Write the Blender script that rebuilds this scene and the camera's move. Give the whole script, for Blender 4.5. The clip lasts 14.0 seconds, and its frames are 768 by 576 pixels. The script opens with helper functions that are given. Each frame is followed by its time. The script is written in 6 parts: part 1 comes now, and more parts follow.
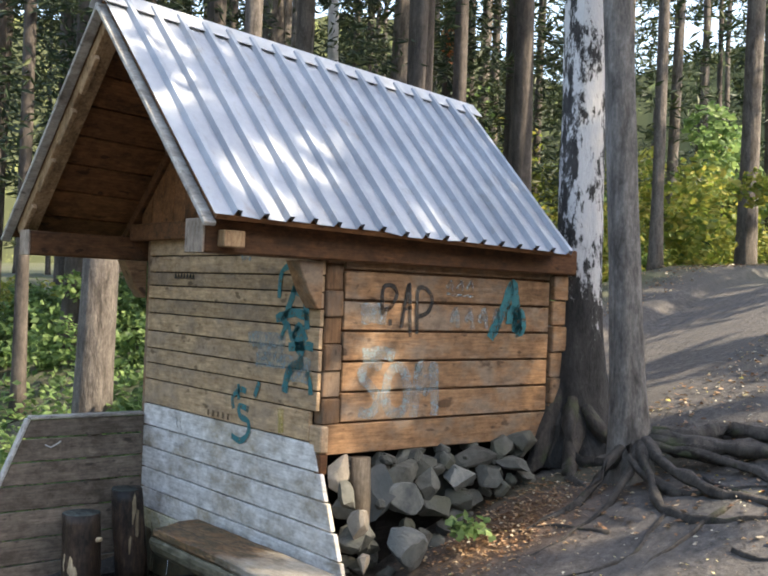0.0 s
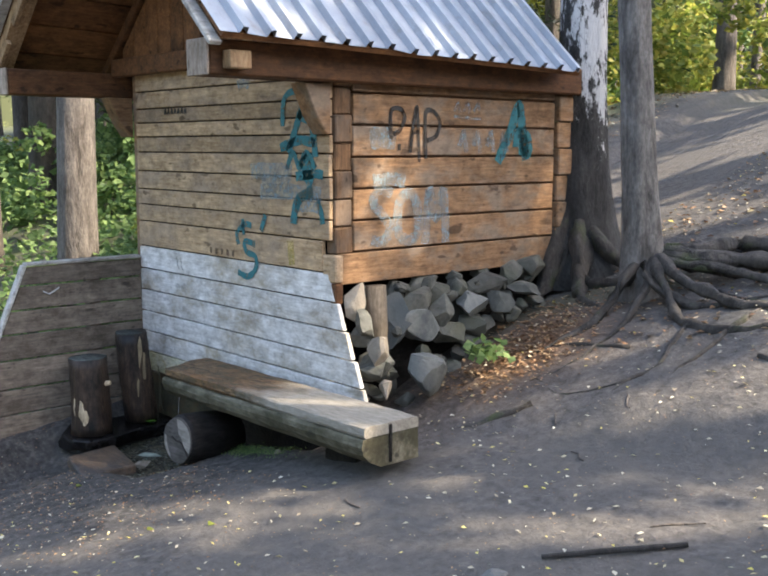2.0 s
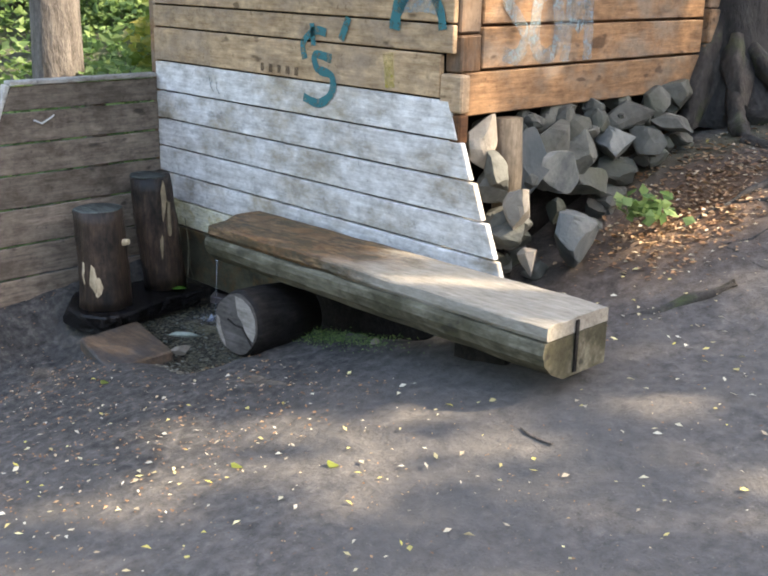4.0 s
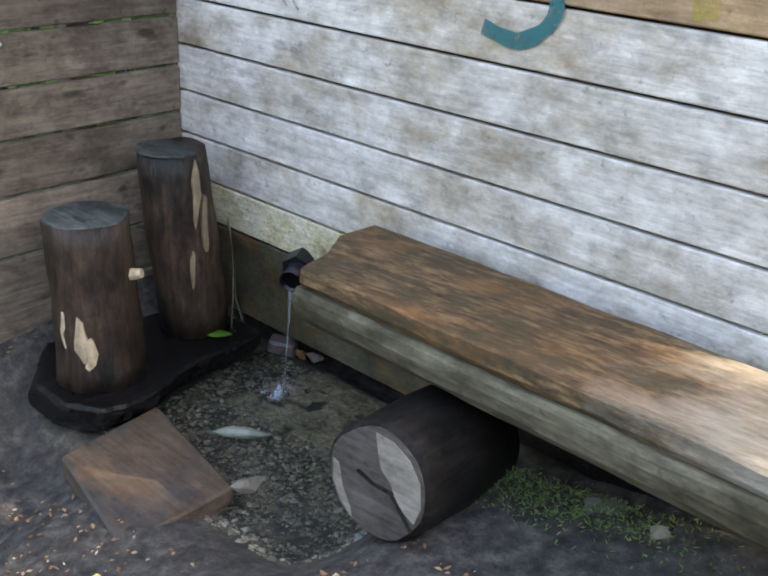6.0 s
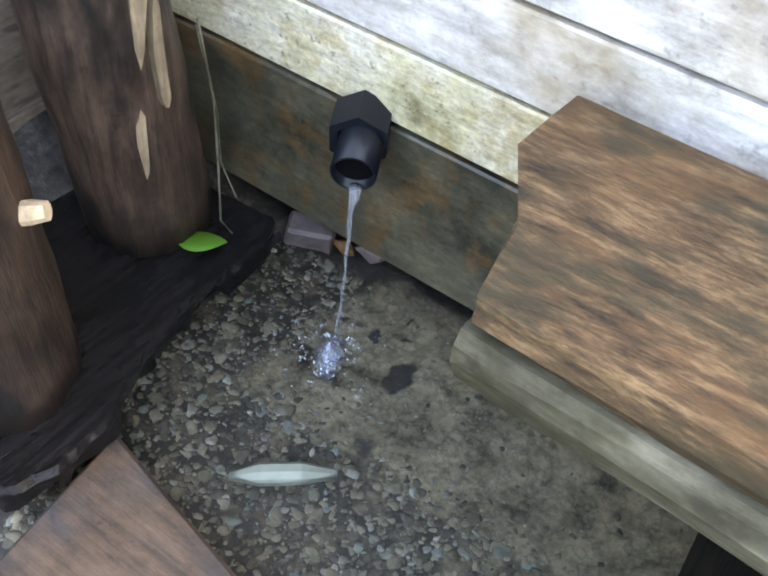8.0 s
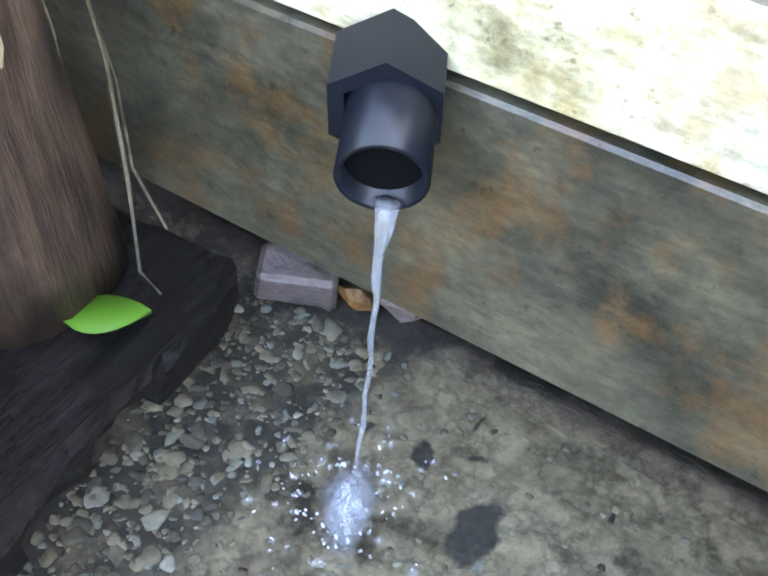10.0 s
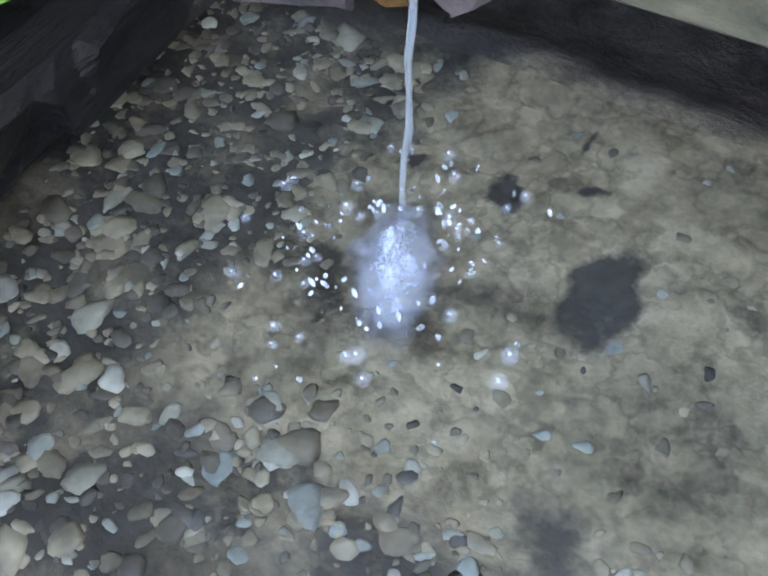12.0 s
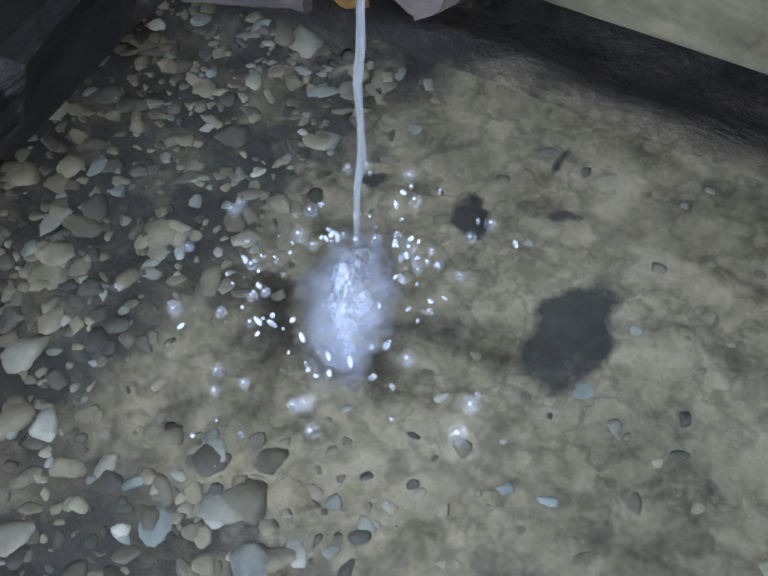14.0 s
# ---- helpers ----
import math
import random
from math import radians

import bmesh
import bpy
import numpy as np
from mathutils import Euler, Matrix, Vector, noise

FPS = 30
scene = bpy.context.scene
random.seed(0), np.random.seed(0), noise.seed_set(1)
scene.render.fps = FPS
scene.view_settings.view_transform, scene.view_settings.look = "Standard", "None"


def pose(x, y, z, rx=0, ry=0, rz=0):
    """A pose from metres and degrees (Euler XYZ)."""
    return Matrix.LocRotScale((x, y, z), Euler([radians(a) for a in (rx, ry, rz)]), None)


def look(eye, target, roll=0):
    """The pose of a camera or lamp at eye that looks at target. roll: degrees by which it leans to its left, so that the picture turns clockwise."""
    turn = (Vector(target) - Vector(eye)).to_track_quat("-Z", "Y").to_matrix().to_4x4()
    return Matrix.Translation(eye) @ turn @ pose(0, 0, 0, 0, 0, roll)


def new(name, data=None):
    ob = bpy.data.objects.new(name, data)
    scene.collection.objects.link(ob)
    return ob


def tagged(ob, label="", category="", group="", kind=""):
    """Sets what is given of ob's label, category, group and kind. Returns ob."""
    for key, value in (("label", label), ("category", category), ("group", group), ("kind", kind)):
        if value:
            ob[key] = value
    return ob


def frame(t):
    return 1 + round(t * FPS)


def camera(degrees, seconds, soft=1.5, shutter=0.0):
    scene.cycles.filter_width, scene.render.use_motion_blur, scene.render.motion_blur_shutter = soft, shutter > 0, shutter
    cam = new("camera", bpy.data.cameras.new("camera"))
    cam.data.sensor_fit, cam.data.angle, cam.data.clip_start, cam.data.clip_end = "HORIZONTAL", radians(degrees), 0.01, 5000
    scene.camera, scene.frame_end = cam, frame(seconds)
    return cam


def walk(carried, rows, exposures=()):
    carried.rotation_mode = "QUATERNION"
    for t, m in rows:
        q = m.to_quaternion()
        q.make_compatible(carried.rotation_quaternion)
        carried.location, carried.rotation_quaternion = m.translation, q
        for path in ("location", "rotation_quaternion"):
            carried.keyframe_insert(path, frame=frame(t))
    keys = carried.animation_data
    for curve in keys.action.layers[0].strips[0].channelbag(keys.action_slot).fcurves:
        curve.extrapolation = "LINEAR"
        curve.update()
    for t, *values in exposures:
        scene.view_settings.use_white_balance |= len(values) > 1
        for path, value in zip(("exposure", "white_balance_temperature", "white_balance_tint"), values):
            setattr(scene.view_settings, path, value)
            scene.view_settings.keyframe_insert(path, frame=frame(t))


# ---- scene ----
cam = camera(41.7, 14.0, 2.0)
PATH = [
    (0, (3.907, -2.676, 1.763), (2.347, -1.424, 1.774), 2.3),
    (0.5, (3.916, -2.7, 1.746), (2.377, -1.422, 1.735), 0.4),
    (1, (3.914, -2.694, 1.751), (2.427, -1.357, 1.698), -1.2),
    (1.5, (3.834, -2.745, 1.643), (2.327, -1.44, 1.482), 0.5),
    (2, (3.656, -2.79, 1.623), (2.168, -1.482, 1.347), 0.1),
    (2.5, (3.45, -2.768, 1.565), (1.962, -1.499, 1.144), -0.0),
    (3, (3.073, -2.751, 1.516), (1.679, -1.401, 1.032), 2.9),
    (3.2, (2.948, -2.711, 1.56), (1.545, -1.408, 0.982), 2.9),
    (5.3, (1.174, -1.949, 1.25), (-0.119, -0.552, 0.638), -1.7),
    (5.5, (1.027, -1.852, 1.314), (-0.235, -0.452, 0.643), -0.2),
    (5.6, (0.963, -1.777, 1.33), (-0.303, -0.394, 0.635), 1.6),
    (6, (0.621, -1.621, 1.329), (-0.615, -0.276, 0.517), 2.6),
    (6.5, (0.282, -1.397, 1.305), (-0.892, -0.17, 0.247), 0.5),
    (7, (-0.03, -1.197, 1.27), (-1.059, -0.026, 0.017), 2.9),
    (7.5, (-0.312, -1.029, 1.175), (-1.161, 0.179, -0.174), 3.9),
    (8, (-0.532, -0.859, 1.109), (-1.3, 0.297, -0.331), 4.7),
    (8.2, (-0.592, -0.797, 1.077), (-1.297, 0.323, -0.422), 7.4),
    (10.5, (-0.865, -0.469, 0.607), (-1.598, 0.705, -0.837), 1.4),
    (11, (-0.877, -0.478, 0.515), (-1.569, 0.674, -0.966), 3.3),
    (11.5, (-0.915, -0.438, 0.444), (-1.501, 0.646, -1.131), 4.4),
    (12, (-0.921, -0.391, 0.398), (-1.628, 0.604, -1.186), -5.0),
    (12.5, (-0.979, -0.349, 0.342), (-1.508, 0.610, -1.331), 4.7),
    (13, (-0.952, -0.325, 0.326), (-1.705, 0.577, -1.292), -10.6),
    (13.5, (-0.943, -0.316, 0.335), (-1.672, 0.572, -1.303), -11.8),
    (14, (-0.933, -0.343, 0.389), (-1.591, 0.617, -1.238), -4.4),
]
EXPOSURES = [(0, 2.45, 7800, 10), (1.0, 2.65, 7700, 10), (2.0, 2.7, 7500, 11), (3, 3.1, 7600, 11), (5.3, 3.05, 8500, 12), (6.0, 3.25, 8700, 13), (6.5, 3.65, 8800, 13), (7.0, 4.1, 9000, 14), (8.2, 4.35, 8900, 15), (10.5, 5.36, 8300, 15), (12, 5.08, 8500, 15), (14, 4.92, 8900, 15)]
walk(cam, [(t, look(eye, target, roll)) for t, eye, target, roll in PATH], EXPOSURES)

# ---- light ----
world = bpy.data.worlds.new("sky")
scene.world = world
world.use_nodes = True
wn = world.node_tree.nodes
sky = wn.new("ShaderNodeTexSky")
sky.sky_type = "NISHITA"
sky.sun_disc = False
SUN_FROM = Vector((0.62, 0.36, 0.70)).normalized()
sky.sun_elevation = math.asin(SUN_FROM.z)
sky.sun_rotation = math.atan2(SUN_FROM.x, SUN_FROM.y)
sky.air_density, sky.dust_density, sky.ozone_density = 1.0, 1.5, 1.0
world.node_tree.links.new(sky.outputs[0], wn["Background"].inputs[0])
wn["Background"].inputs[1].default_value = 0.15
sun = new("sun", bpy.data.lights.new("sun", "SUN"))
sun.data.energy, sun.data.angle, sun.data.color = 2.3, radians(0.53), (1.0, 0.93, 0.82)
sun.rotation_euler = SUN_FROM.to_track_quat("Z", "Y").to_euler()


# ---- materials ----
def mat(name):
    m = bpy.data.materials.new(name)
    m.use_nodes = True
    nt = m.node_tree
    return m, nt, nt.nodes["Principled BSDF"]


def node(nt, kind, **values):
    n = nt.nodes.new(kind)
    for k, v in values.items():
        if k in n.inputs:
            n.inputs[k].default_value = v
    return n


def noise_at(nt, scale, detail=4.0, rough=0.55, stretch=(1, 1, 1), spin=None, seedy=True):
    """A noise over object coordinates, shifted from object to object."""
    tc = nt.nodes.new("ShaderNodeTexCoord")
    mp = nt.nodes.new("ShaderNodeMapping")
    mp.inputs["Scale"].default_value = stretch
    nt.links.new(tc.outputs["Object"], mp.inputs["Vector"])
    if seedy:
        info = nt.nodes.new("ShaderNodeObjectInfo")
        mul = nt.nodes.new("ShaderNodeVectorMath")
        mul.operation = "SCALE"
        mul.inputs[0].default_value = (31.7, 17.3, 11.9)
        nt.links.new(info.outputs["Random"], mul.inputs["Scale"])
        nt.links.new(mul.outputs[0], mp.inputs["Location"])
    n = node(nt, "ShaderNodeTexNoise", Scale=scale, Detail=detail, Roughness=rough)
    nt.links.new(mp.outputs[0], n.inputs["Vector"])
    return n.outputs["Fac"]


def ramp(nt, fac, stops):
    r = nt.nodes.new("ShaderNodeValToRGB")
    els = r.color_ramp.elements
    while len(els) < len(stops):
        els.new(0.5)
    for e, (p, c) in zip(els, stops):
        e.position, e.color = p, (*c, 1) if len(c) == 3 else c
    nt.links.new(fac, r.inputs[0])
    return r.outputs[0]


def mix(nt, fac, a, b, mode="MIX"):
    m = nt.nodes.new("ShaderNodeMix")
    m.data_type, m.blend_type = "RGBA", mode
    for sock, v in ((m.inputs["Factor"], fac), (m.inputs[6], a), (m.inputs[7], b)):
        if isinstance(v, (int, float)):
            sock.default_value = v
        elif isinstance(v, tuple):
            sock.default_value = (*v, 1)
        else:
            nt.links.new(v, sock)
    return m.outputs[2]


def bump(nt, bsdf, height, strength, distance=0.01):
    b = node(nt, "ShaderNodeBump", Strength=strength, Distance=distance)
    nt.links.new(height, b.inputs["Height"])
    nt.links.new(b.outputs[0], bsdf.inputs["Normal"])


def shade(nt, bsdf, colour, rough=0.8):
    nt.links.new(colour, bsdf.inputs["Base Color"])
    if isinstance(rough, float):
        bsdf.inputs["Roughness"].default_value = rough
    else:
        nt.links.new(rough, bsdf.inputs["Roughness"])


def obj_tint(nt, colour, low, high):
    info = nt.nodes.new("ShaderNodeObjectInfo")
    g = ramp(nt, info.outputs["Random"], [(0, low), (1, high)])
    return mix(nt, 1.0, colour, g, "MULTIPLY")


def wood(name, c0, c1, stain, axis="x", stain_amount=(0.5, 0.7), rough=0.75, spread=0.25, bump_s=0.35, gloss=0.3, mottle=0.45, knotty=0.75):
    m, nt, b = mat(name)
    st = {"x": (0.9, 9, 9), "y": (9, 0.9, 9), "z": (9, 9, 0.9)}[axis]
    grain = noise_at(nt, 9.0, 6, 0.65, st)
    col = ramp(nt, grain, [(0.3, c0), (0.7, c1)])
    blot = noise_at(nt, 3.2, 5, 0.7, tuple(s ** 0.25 for s in st))
    f = ramp(nt, blot, [(stain_amount[0], (0, 0, 0)), (stain_amount[1], (1, 1, 1))])
    col = mix(nt, f, col, stain)
    specks = noise_at(nt, 38.0, 3, 0.6)
    col = mix(nt, ramp(nt, specks, [(0.62, (0, 0, 0)), (0.75, (0.6, 0.6, 0.6))]), col, tuple(0.35 * c for c in c0))
    knots = noise_at(nt, 9.0, 2, 0.4, tuple(s ** 0.35 for s in st))
    col = mix(nt, ramp(nt, knots, [(0.66, (0, 0, 0)), (0.72, (knotty,) * 3)]), col, tuple(0.3 * c for c in c0))
    worn = noise_at(nt, 12.0, 8, 0.75, tuple(s ** 0.2 for s in st))
    lo, hi = 1 - mottle, 1 + 0.35 * mottle
    col = mix(nt, 1.0, col, ramp(nt, worn, [(0.33, (lo, lo * 0.97, lo * 0.93)), (0.62, (hi, hi, hi))]), "MULTIPLY")
    col = obj_tint(nt, col, (1 - spread,) * 3, (1 + spread * 0.4,) * 3)
    shade(nt, b, col, rough)
    b.inputs["Specular IOR Level"].default_value = gloss
    bump(nt, b, grain, bump_s, 0.006)
    return m


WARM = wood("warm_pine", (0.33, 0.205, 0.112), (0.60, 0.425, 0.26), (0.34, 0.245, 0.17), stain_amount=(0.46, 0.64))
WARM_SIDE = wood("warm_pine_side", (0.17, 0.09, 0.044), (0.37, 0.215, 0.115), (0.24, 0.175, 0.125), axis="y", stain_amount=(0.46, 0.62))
GREY = wood("weathered_boards", (0.50, 0.48, 0.455), (0.78, 0.765, 0.745), (0.40, 0.34, 0.26), stain_amount=(0.46, 0.66), spread=0.12, knotty=0.3, mottle=0.42)


def damp_boards(name, dry, damp, slime, rust, rough, much):
    """Boards by the spout: bare wood mottled with algae, damp and rust."""
    m, nt, b = mat(name)
    grain = noise_at(nt, 10.0, 6, 0.65, (1.6, 9, 9))
    patch = noise_at(nt, 9.0, 8, 0.72, (0.8, 1, 1))
    col = ramp(nt, patch, [(0.34, slime), (0.47, damp), (0.62, dry)])
    orange = noise_at(nt, 13.0, 7, 0.75, (1, 1, 0.8))
    col = mix(nt, ramp(nt, orange, [(0.49, (0, 0, 0)), (0.62, (much,) * 3)]), col, rust)
    specks = noise_at(nt, 60.0, 4, 0.7)
    col = mix(nt, ramp(nt, specks, [(0.60, (0, 0, 0)), (0.70, (0.7,) * 3)]), col, tuple(0.4 * c for c in slime))
    col = mix(nt, 0.8, col, ramp(nt, grain, [(0.3, (0.55,) * 3), (0.7, (1.2,) * 3)]), "MULTIPLY")
    fine = noise_at(nt, 150.0, 4, 0.7, (0.6, 1, 1))
    col = mix(nt, 0.35, col, ramp(nt, fine, [(0.36, (0.45,) * 3), (0.64, (1.45,) * 3)]), "MULTIPLY")
    shade(nt, b, col, rough)
    bump(nt, b, fine, 0.25, 0.004)
    return m


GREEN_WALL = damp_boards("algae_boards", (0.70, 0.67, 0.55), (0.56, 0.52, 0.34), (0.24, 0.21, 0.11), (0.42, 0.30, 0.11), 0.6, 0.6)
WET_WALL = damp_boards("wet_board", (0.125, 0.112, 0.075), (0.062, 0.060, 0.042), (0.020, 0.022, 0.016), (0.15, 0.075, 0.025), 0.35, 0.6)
FENCE = wood("brown_fence_boards", (0.125, 0.10, 0.078), (0.27, 0.215, 0.17), (0.085, 0.066, 0.05), axis="y")
FENCE_PALE = wood("pale_edge_boards", (0.36, 0.34, 0.31), (0.52, 0.50, 0.46), (0.24, 0.21, 0.18), axis="y")
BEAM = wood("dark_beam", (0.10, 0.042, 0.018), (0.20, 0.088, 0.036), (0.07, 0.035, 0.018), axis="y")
CORNER = wood("corner_pine", (0.12, 0.062, 0.03), (0.26, 0.145, 0.075), (0.17, 0.12, 0.085), axis="z", stain_amount=(0.46, 0.62))
BEAM_END = wood("pale_beam_end", (0.28, 0.21, 0.16), (0.42, 0.34, 0.28), (0.18, 0.13, 0.10), axis="z")
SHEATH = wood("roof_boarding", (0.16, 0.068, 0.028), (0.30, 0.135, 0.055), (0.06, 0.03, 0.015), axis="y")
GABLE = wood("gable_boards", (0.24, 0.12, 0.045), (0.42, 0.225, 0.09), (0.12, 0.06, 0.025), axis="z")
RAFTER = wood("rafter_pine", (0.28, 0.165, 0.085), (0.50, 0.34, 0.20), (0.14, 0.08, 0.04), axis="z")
BENCH = wood("bench_timber", (0.095, 0.088, 0.06), (0.225, 0.205, 0.15), (0.055, 0.05, 0.028), stain_amount=(0.43, 0.60), spread=0.1)


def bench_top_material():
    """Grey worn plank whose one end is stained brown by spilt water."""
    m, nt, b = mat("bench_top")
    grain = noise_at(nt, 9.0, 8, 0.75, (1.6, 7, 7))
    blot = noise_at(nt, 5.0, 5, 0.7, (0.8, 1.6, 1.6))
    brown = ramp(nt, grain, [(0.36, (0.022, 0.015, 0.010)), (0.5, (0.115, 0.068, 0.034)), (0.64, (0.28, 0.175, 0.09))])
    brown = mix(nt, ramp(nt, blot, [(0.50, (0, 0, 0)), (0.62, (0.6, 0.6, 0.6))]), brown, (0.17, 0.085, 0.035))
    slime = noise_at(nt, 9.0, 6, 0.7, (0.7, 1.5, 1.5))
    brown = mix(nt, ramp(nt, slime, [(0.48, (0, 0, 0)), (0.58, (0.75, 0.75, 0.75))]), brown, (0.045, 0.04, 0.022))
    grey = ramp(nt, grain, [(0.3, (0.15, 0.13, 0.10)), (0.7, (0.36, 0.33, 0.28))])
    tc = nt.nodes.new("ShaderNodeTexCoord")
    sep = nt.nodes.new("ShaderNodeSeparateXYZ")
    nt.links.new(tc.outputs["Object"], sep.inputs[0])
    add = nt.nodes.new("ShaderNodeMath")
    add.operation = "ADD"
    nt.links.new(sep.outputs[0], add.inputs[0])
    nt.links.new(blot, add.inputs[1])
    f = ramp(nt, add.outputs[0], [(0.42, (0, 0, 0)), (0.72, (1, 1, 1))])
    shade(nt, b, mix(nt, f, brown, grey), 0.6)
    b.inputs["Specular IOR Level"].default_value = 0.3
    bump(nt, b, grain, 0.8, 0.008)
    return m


BENCH_TOP = bench_top_material()
STUMP_BARK = wood("stripped_log", (0.024, 0.017, 0.014), (0.105, 0.068, 0.048), (0.012, 0.011, 0.011), axis="z", rough=0.5, bump_s=0.8, stain_amount=(0.44, 0.58), mottle=0.6)
STUMP_TOP = wood("cut_log_top", (0.045, 0.054, 0.052), (0.105, 0.122, 0.115), (0.024, 0.028, 0.026), axis="x", stain_amount=(0.44, 0.56), mottle=0.6)
PALE_CHIP = wood("bare_wood_chip", (0.40, 0.31, 0.20), (0.58, 0.48, 0.34), (0.30, 0.22, 0.14), axis="z")
# dark wet log; also the shade colour of the hut's core
LOG_DARK = wood("wet_log_and_gap_shade", (0.011, 0.010, 0.009), (0.034, 0.029, 0.027), (0.007, 0.007, 0.007), axis="y", rough=0.6, gloss=0.15, mottle=0.65, bump_s=0.8)
LOG_END = wood("log_end_grain", (0.04, 0.036, 0.033), (0.10, 0.09, 0.083), (0.025, 0.022, 0.02), axis="x")
LOG_PALE = wood("log_end_pale", (0.19, 0.17, 0.15), (0.31, 0.285, 0.255), (0.12, 0.105, 0.09), axis="x")
WET_PLANK = wood("wet_black_plank", (0.004, 0.004, 0.004), (0.012, 0.011, 0.012), (0.006, 0.006, 0.006), axis="y", rough=0.25, gloss=0.22, bump_s=0.9)
SLAB = wood("brown_plank", (0.075, 0.055, 0.04), (0.17, 0.112, 0.075), (0.055, 0.052, 0.052), axis="x", stain_amount=(0.42, 0.6), rough=0.6)
POST = wood("grey_post", (0.09, 0.07, 0.05), (0.18, 0.145, 0.11), (0.06, 0.045, 0.035), axis="z")


def stone(name, c0, c1, c2, scale=14.0, rough=0.85):
    m, nt, b = mat(name)
    n1 = noise_at(nt, scale, 6, 0.65)
    n2 = noise_at(nt, scale * 0.25, 3, 0.5)
    col = ramp(nt, n1, [(0.3, c0), (0.7, c1)])
    col = mix(nt, ramp(nt, n2, [(0.5, (0, 0, 0)), (0.68, (0.8, 0.8, 0.8))]), col, c2)
    col = obj_tint(nt, col, (0.6, 0.6, 0.6), (1.25, 1.22, 1.18))
    shade(nt, b, col, rough)
    bump(nt, b, n1, 0.6, 0.012)
    return m


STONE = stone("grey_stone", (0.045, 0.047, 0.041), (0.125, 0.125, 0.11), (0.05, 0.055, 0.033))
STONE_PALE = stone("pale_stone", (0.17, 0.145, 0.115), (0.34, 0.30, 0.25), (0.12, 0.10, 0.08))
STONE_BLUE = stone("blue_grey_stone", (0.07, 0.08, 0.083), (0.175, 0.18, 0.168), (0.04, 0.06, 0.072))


STONE_LIGHT = stone("light_grey_stone", (0.13, 0.13, 0.125), (0.25, 0.25, 0.24), (0.10, 0.10, 0.095), 20)
STONE_WET = stone("wet_block", (0.06, 0.05, 0.052), (0.15, 0.12, 0.12), (0.07, 0.045, 0.035), 40, 0.4)
RUSTY = stone("rusty_stone", (0.11, 0.05, 0.015), (0.34, 0.17, 0.05), (0.05, 0.03, 0.015), 50, 0.45)


def pebble_material():
    m, nt, b = mat("wet_pebbles")
    geo = nt.nodes.new("ShaderNodeNewGeometry")
    col = ramp(nt, geo.outputs["Random Per Island"], [(0.0, (0.05, 0.047, 0.045)), (0.25, (0.13, 0.115, 0.085)), (0.55, (0.23, 0.20, 0.14)), (0.8, (0.31, 0.275, 0.20)), (0.93, (0.20, 0.24, 0.23)), (1.0, (0.46, 0.45, 0.38))])
    n1 = noise_at(nt, 60, 4, 0.6, seedy=False)
    col = mix(nt, 0.75, col, ramp(nt, n1, [(0.3, (0.25, 0.25, 0.25)), (0.7, (1.2, 1.2, 1.2))]), "MULTIPLY")
    shade(nt, b, col, 0.6)
    bump(nt, b, n1, 0.3, 0.002)
    return m


PEBBLE = pebble_material()


